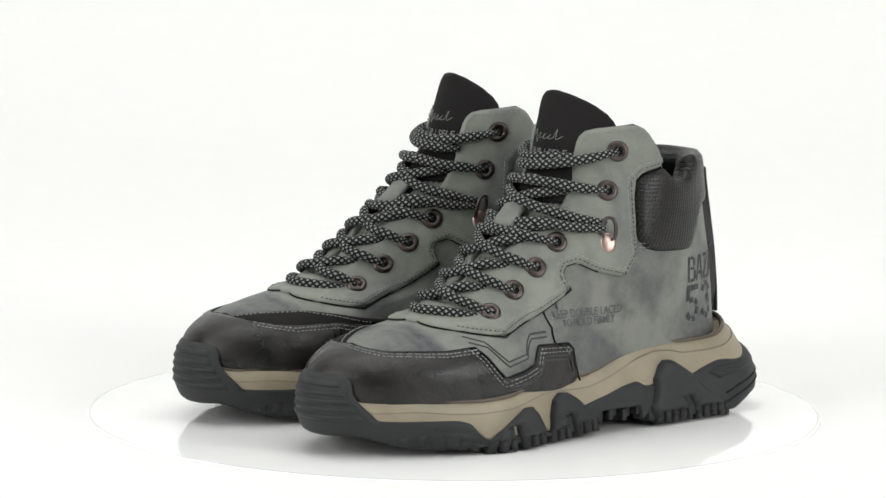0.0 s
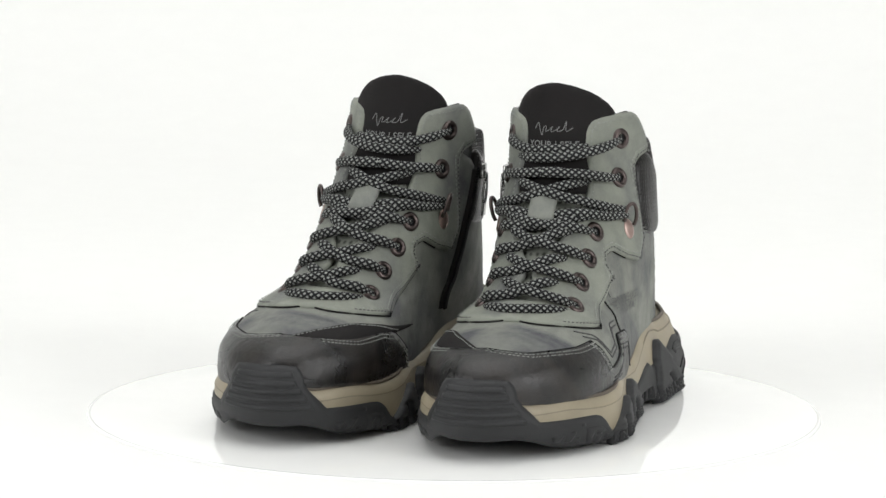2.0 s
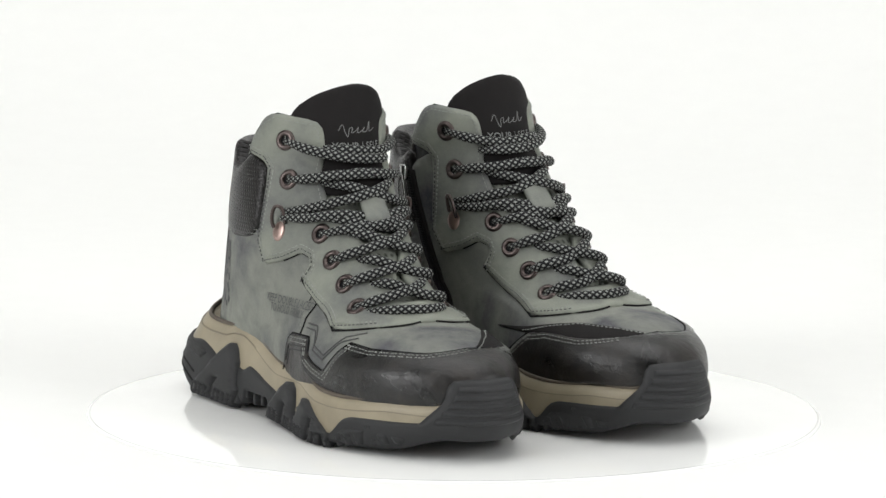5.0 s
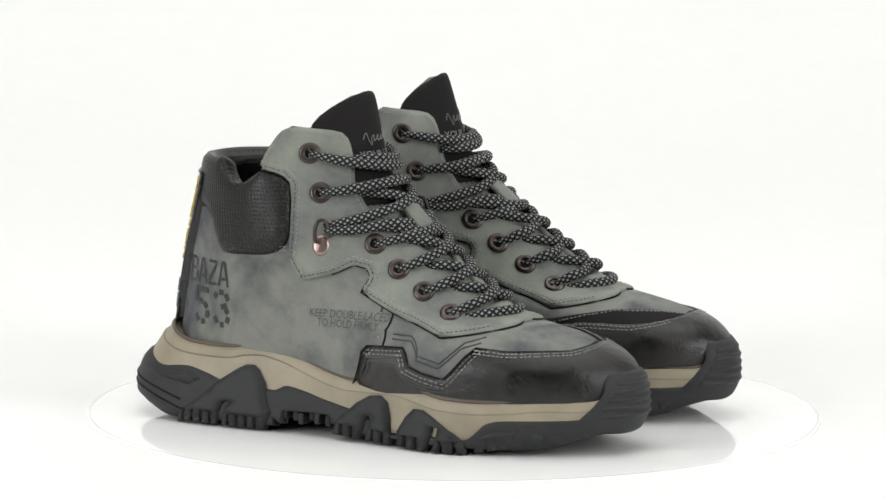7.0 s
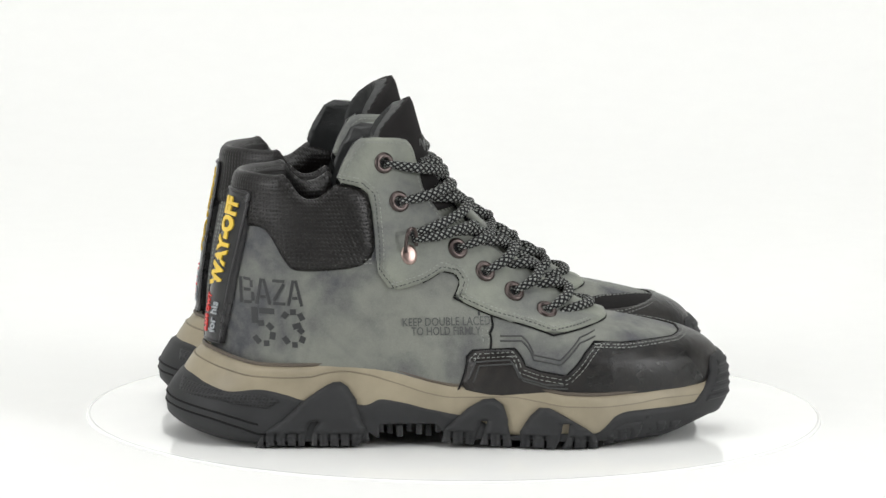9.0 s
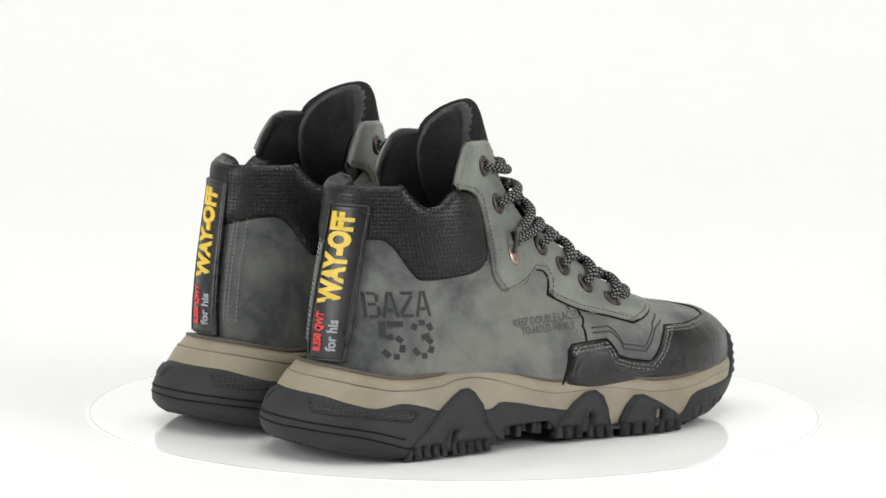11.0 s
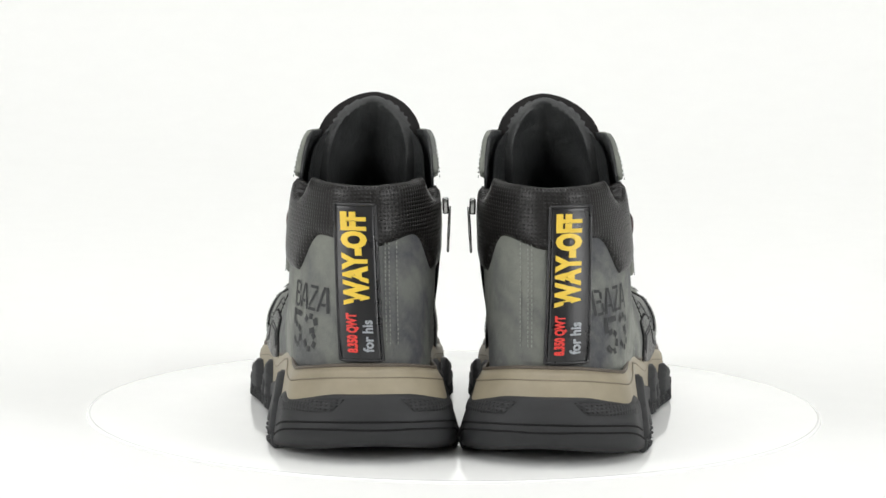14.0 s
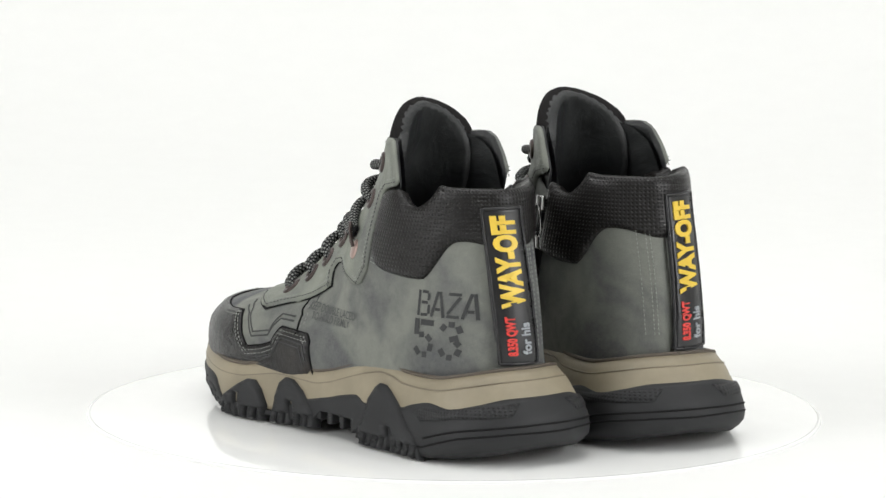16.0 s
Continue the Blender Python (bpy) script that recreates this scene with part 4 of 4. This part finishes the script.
# ---------------- writing ----------------
def lettering(text, size, bold=0.0, narrow=1.0, depth=0.0, length=0.0):
    """Glyphs of the built-in font as flat points (u, v, w) and faces, starting at u = 0."""
    cu = bpy.data.curves.new("writing", "FONT")
    cu.body, cu.size, cu.offset, cu.extrude, cu.resolution_u = text, size, bold * size, depth, 3
    ob = new("writing", cu)
    bpy.context.view_layer.update()
    me = bpy.data.meshes.new_from_object(ob.evaluated_get(bpy.context.evaluated_depsgraph_get()))
    pts = np.array([tuple(v.co) for v in me.vertices])
    pts[:, 0] *= (length / (pts[:, 0].max() - pts[:, 0].min())) if length else narrow
    group = list(range(len(pts)))

    def root(i):
        while group[i] != i:
            i = group[i]
        return i
    for e in me.edges:
        group[root(e.vertices[0])] = root(e.vertices[1])
    glyphs = {}
    for p in me.polygons:
        glyphs.setdefault(root(p.vertices[0]), []).append(list(p.vertices))
    done = []
    for faces in glyphs.values():
        used = sorted({i for f in faces for i in f})
        at = {i: k for k, i in enumerate(used)}
        done.append(([tuple(pts[i]) for i in used], [[at[i] for i in f] for f in faces]))
    bpy.data.objects.remove(ob)
    bpy.data.meshes.remove(me)
    return done


def strokes(letters, height, gap, thick):
    """Stencil capitals from straight strokes in a unit box."""
    done, u = [], 0.0
    for wide, lines in letters:
        for ax, ay, bx, by in lines:
            pts, faces = [], []
            a, b = np.array((ax * wide, ay)), np.array((bx * wide, by))
            d = (b - a) / np.linalg.norm(b - a)
            n = np.array((-d[1], d[0])) * thick / 2
            cuts = max(2, int(np.linalg.norm(b - a) * height / 0.003) + 1)
            o = len(pts)
            for k in range(cuts + 1):
                c = a + (b - a) * k / cuts
                for e in (c + n, c - n):
                    pts.append((u + e[0] * height, e[1] * height, 0.0))
            faces += [[o + 2 * k, o + 2 * k + 1, o + 2 * k + 3, o + 2 * k + 2] for k in range(cuts)]
            done.append((pts, faces))
        u += (wide + gap) * height
    return done


def letter_mesh(points, faces):
    bm = bmesh.new()
    vs = [bm.verts.new(p) for p in points]
    for f in faces:
        if len(set(f)) > 2 and not bm.faces.get([vs[i] for i in f]):
            bm.faces.new([vs[i] for i in f])
    bmesh.ops.scale(bm, vec=GROW, verts=bm.verts[:])
    return bm


def write_on_side(name, glyphs, x_start, z0, off, mat, label):
    """Lettering on the outer side: it reads toe to heel on the left boot, heel to toe on the right boot."""
    wide = max(p[0] for pts, _ in glyphs for p in pts)
    for boot, sgn in ((left_boot, -1), (right_boot, 1)):
        for pts, faces in glyphs:
            a = np.array(pts)
            x = x_start + a[:, 0] if sgn > 0 else x_start - 0.0035 + wide - a[:, 0]
            z = z0 + a[:, 1]
            p = UPPER.skin(UPPER.q(x, z), z, off + a[:, 2])
            p[:, 1] *= -sgn
            part(name, letter_mesh(p, faces), mat, boot, label)


B_ = (0.54, [(0.1, 0, 0.1, 1), (0.3, 0.96, 0.8, 0.93), (0.85, 0.9, 0.85, 0.62), (0.3, 0.53, 0.8, 0.53), (0.92, 0.45, 0.92, 0.1), (0.3, 0.04, 0.85, 0.06)])
A_ = (0.56, [(0.05, 0, 0.42, 1), (0.58, 1, 0.95, 0), (0.32, 0.3, 0.68, 0.3)])
Z_ = (0.52, [(0.05, 0.94, 0.95, 0.94), (0.9, 0.84, 0.1, 0.16), (0.05, 0.06, 0.95, 0.06)])
write_on_side("stencil_stroke", strokes([B_, A_, Z_, A_], 0.0140, 0.07, 0.115), -0.1130, 0.0762, 0.0005, INK, "dark stencilled capitals")
FIVE = (0.58, [(0.12, 0.99, 0.12, 0.58), (0.32, 0.91, 0.97, 0.91), (0.26, 0.58, 0.52, 0.60), (0.66, 0.58, 0.88, 0.46), (0.90, 0.38, 0.84, 0.19), (0.72, 0.09, 0.48, 0.08), (0.32, 0.09, 0.08, 0.25)])
THREE = (0.58, [(0.06, 0.76, 0.22, 0.90), (0.36, 0.92, 0.62, 0.92), (0.76, 0.89, 0.90, 0.72), (0.82, 0.60, 0.46, 0.53), (0.70, 0.50, 0.90, 0.39), (0.91, 0.30, 0.80, 0.14), (0.64, 0.08, 0.40, 0.08), (0.26, 0.11, 0.06, 0.27)])
write_on_side("stencil_stroke", strokes([FIVE, THREE], 0.0215, 0.17, 0.145), -0.1070, 0.0531, 0.0005, INK, "dark stencilled figures")
write_on_side("writing", lettering("KEEP DOUBLE LACED", 0.0063, 0.004, 1, 0.0, 0.0475), -0.0264, 0.0655, 0.0006, INK_FAINT, "small dark stamped words")
write_on_side("writing", lettering("TO HOLD FIRMLY", 0.0063, 0.004, 1, 0.0, 0.0375), -0.0215, 0.0605, 0.0006, INK_FAINT, "small dark stamped words")
write_on_side("arrow_mark", [([(0, 0, 0), (0.0012, 0, 0), (0.0012, 0.004, 0), (0.0, 0.004, 0), (-0.0014, 0.004, 0), (0.0006, 0.0075, 0), (0.0026, 0.004, 0)], [[0, 1, 2, 3], [4, 6, 5]])], 0.0148, 0.0703, 0.0006, INK, "small dark stamped arrow")


def write_on_tab(glyphs, dy, z0, mat, label):
    """Lettering up the heel tab, its foot to the right as seen from behind."""
    qs = np.linspace(0.6, 1.3, 701)
    for boot, sgn in ((left_boot, 1), (right_boot, -1)):
        for pts, faces in glyphs:
            done = []
            for u, v, w in pts:
                z = z0 + u
                y = tab_y("left" if sgn > 0 else "right", z) + sgn * (dy + v)
                q = float(np.interp(-y, -UPPER.at(qs, np.full(701, z))[:, 1], qs))
                p = UPPER.skin(np.array(q), np.array(z), np.array(0.0040 + w))
                done.append((p[0], p[1] * sgn, p[2]))
            part("writing", letter_mesh(done, faces), mat, boot, label)


write_on_tab(lettering("WAY-OFF", 0.0146, 0.055, 1, 0.0006, 0.0500), -0.0042, 0.0832, YELLOW, "raised yellow capital")
write_on_tab(lettering("8.350 QWT", 0.0060, 0.045, 1, 0.0005, 0.0210), 0.0016, 0.0570, RED, "raised red figure")
write_on_tab(lettering("for his", 0.0064, 0.03, 1, 0.0005, 0.0170), -0.0056, 0.0575, SILVER, "raised grey letter")

# print on the tongue: two words and a flourish of script that cannot be read
def write_on_tongue(glyphs, z0, mat, label):
    wide = max(p[0] for pts, _ in glyphs for p in pts)
    for boot, sgn in ((left_boot, 1), (right_boot, -1)):
        for pts, faces in glyphs:
            done = []
            for u, v, _ in pts:
                q = q_front_y(UPPER, sgn * (u - wide / 2), z0 + v)
                p = UPPER.skin(np.array(q), np.array(z0 + v), np.array(0.0016))
                done.append((p[0], p[1] * sgn, p[2]))
            part("writing", letter_mesh(done, faces), mat, boot, label)


write_on_tongue(lettering("YOUR | SELF", 0.0056, 0.01, 1, 0.0, 0.026), 0.1500, INK_PALE, "grey printed capitals")
script = [(-0.0125, 0.1575), (-0.0100, 0.1625), (-0.0085, 0.1565), (-0.0070, 0.1530), (-0.0060, 0.1590), (-0.0040, 0.1600), (-0.0045, 0.1560), (-0.0015, 0.1580), (0.0, 0.1602), (-0.0008, 0.1560), (0.0025, 0.1575),
          (0.0045, 0.1600), (0.0030, 0.1565), (0.0065, 0.1575), (0.0085, 0.1640), (0.0085, 0.1565), (0.0125, 0.1590)]
script = [(y * 0.8, 0.1605 + (z - 0.158) * 0.7) for y, z in script]
for boot, sgn in ((left_boot, 1), (right_boot, -1)):
    path = []
    for y, z in spline(script, 6):
        p = UPPER.skin(np.array(q_front_y(UPPER, sgn * y, z)), np.array(z), np.array(0.0014))
        path.append((p[0] * GROW[0], p[1] * sgn * GROW[1], p[2] * GROW[2]))
    part("script_mark", tube(path, 0.00022, 5), INK_PALE, boot, "grey printed flourish")

# ---------------- zip on the inner side ----------------
ZIP = [(-0.061, 0.129), (-0.058, 0.120), (-0.050, 0.10), (-0.040, 0.075), (-0.030, 0.052)]
both("zip_tape", panel(UPPER, [(INN, x - 0.0045, z) for x, z in ZIP] + [(INN, x + 0.0045, z) for x, z in reversed(ZIP)], 0.0010, lift=0.0010, step=0.002, edge=0.001, under=0.002), SUEDE, None, "black zip tape")
line = dense([(float(-UPPER.q(x, z)) * QS, float(UPPER.r(z))) for x, z in ZIP], 0.0022, False)
bm = bmesh.new()
for a, r in line:
    box_mesh(bm, frame_on(UPPER, a / QS, float(UPPER.z(r)), 0.0023), 0.0042, 0.0011, 0.0011)
both("zip_teeth", bm, EDGE)
m = frame_on(UPPER, -float(UPPER.q(-0.0605, 0.1275)), 0.1275, 0.0050)
bm = bmesh.new()
box_mesh(bm, m, 0.0055, 0.009, 0.0035, 0.001)
sliders = both("zip_slider", bm, CHROME, None, "chrome zip slider")
bm = bmesh.new()
hang = Matrix.Translation(m.translation + m.to_3x3() @ Vector((0, -0.001, 0.0022)))
loop_path = [(hang @ Vector((0.0026 * math.sin(a) * (1.0 - 0.35 * math.cos(a)), 0.0, -0.0095 + 0.0095 * math.cos(a))))[:] for a in np.linspace(0, 2 * math.pi, 25)]
ring = tube(loop_path, 0.0007, 6, False)
plate = bmesh.new()
box_mesh(plate, hang @ pose(0, 0, -0.0215), 0.0050, 0.0012, 0.0075, 0.0005)
mesh = bpy.data.meshes.new("plate")
plate.to_mesh(mesh)
plate.free()
bm.from_mesh(mesh)
bpy.data.meshes.remove(mesh)
both("pull_ring", ring, CHROME, sliders)
both("zip_pull", bm, CHROME, sliders)



# ---------------- movement: the table turns steadily ----------------
SPEED, START = 16.525, 0.79
BASE_LEFT = (0.0403, -0.0394, 222.74)
BASE_RIGHT = (-0.0285, 0.0550, 212.50)


def motions():
    for thing, (x, y, turn) in ((turntable, (0.0, 0.0, 0.0)), (left_boot, BASE_LEFT), (right_boot, BASE_RIGHT)):
        rows = []
        for k in range(33):
            t = k * 0.5
            hub = pose(-0.0031, 0, 0) if thing is turntable else pose(-0.0022, 0, 0)
            rows.append((t, hub @ pose(0, 0, 0, 0, 0, START + SPEED * t) @ pose(x, y, 0.0006 if thing is not turntable else 0, 0, 0, turn)))
        walk(thing, rows)


motions()
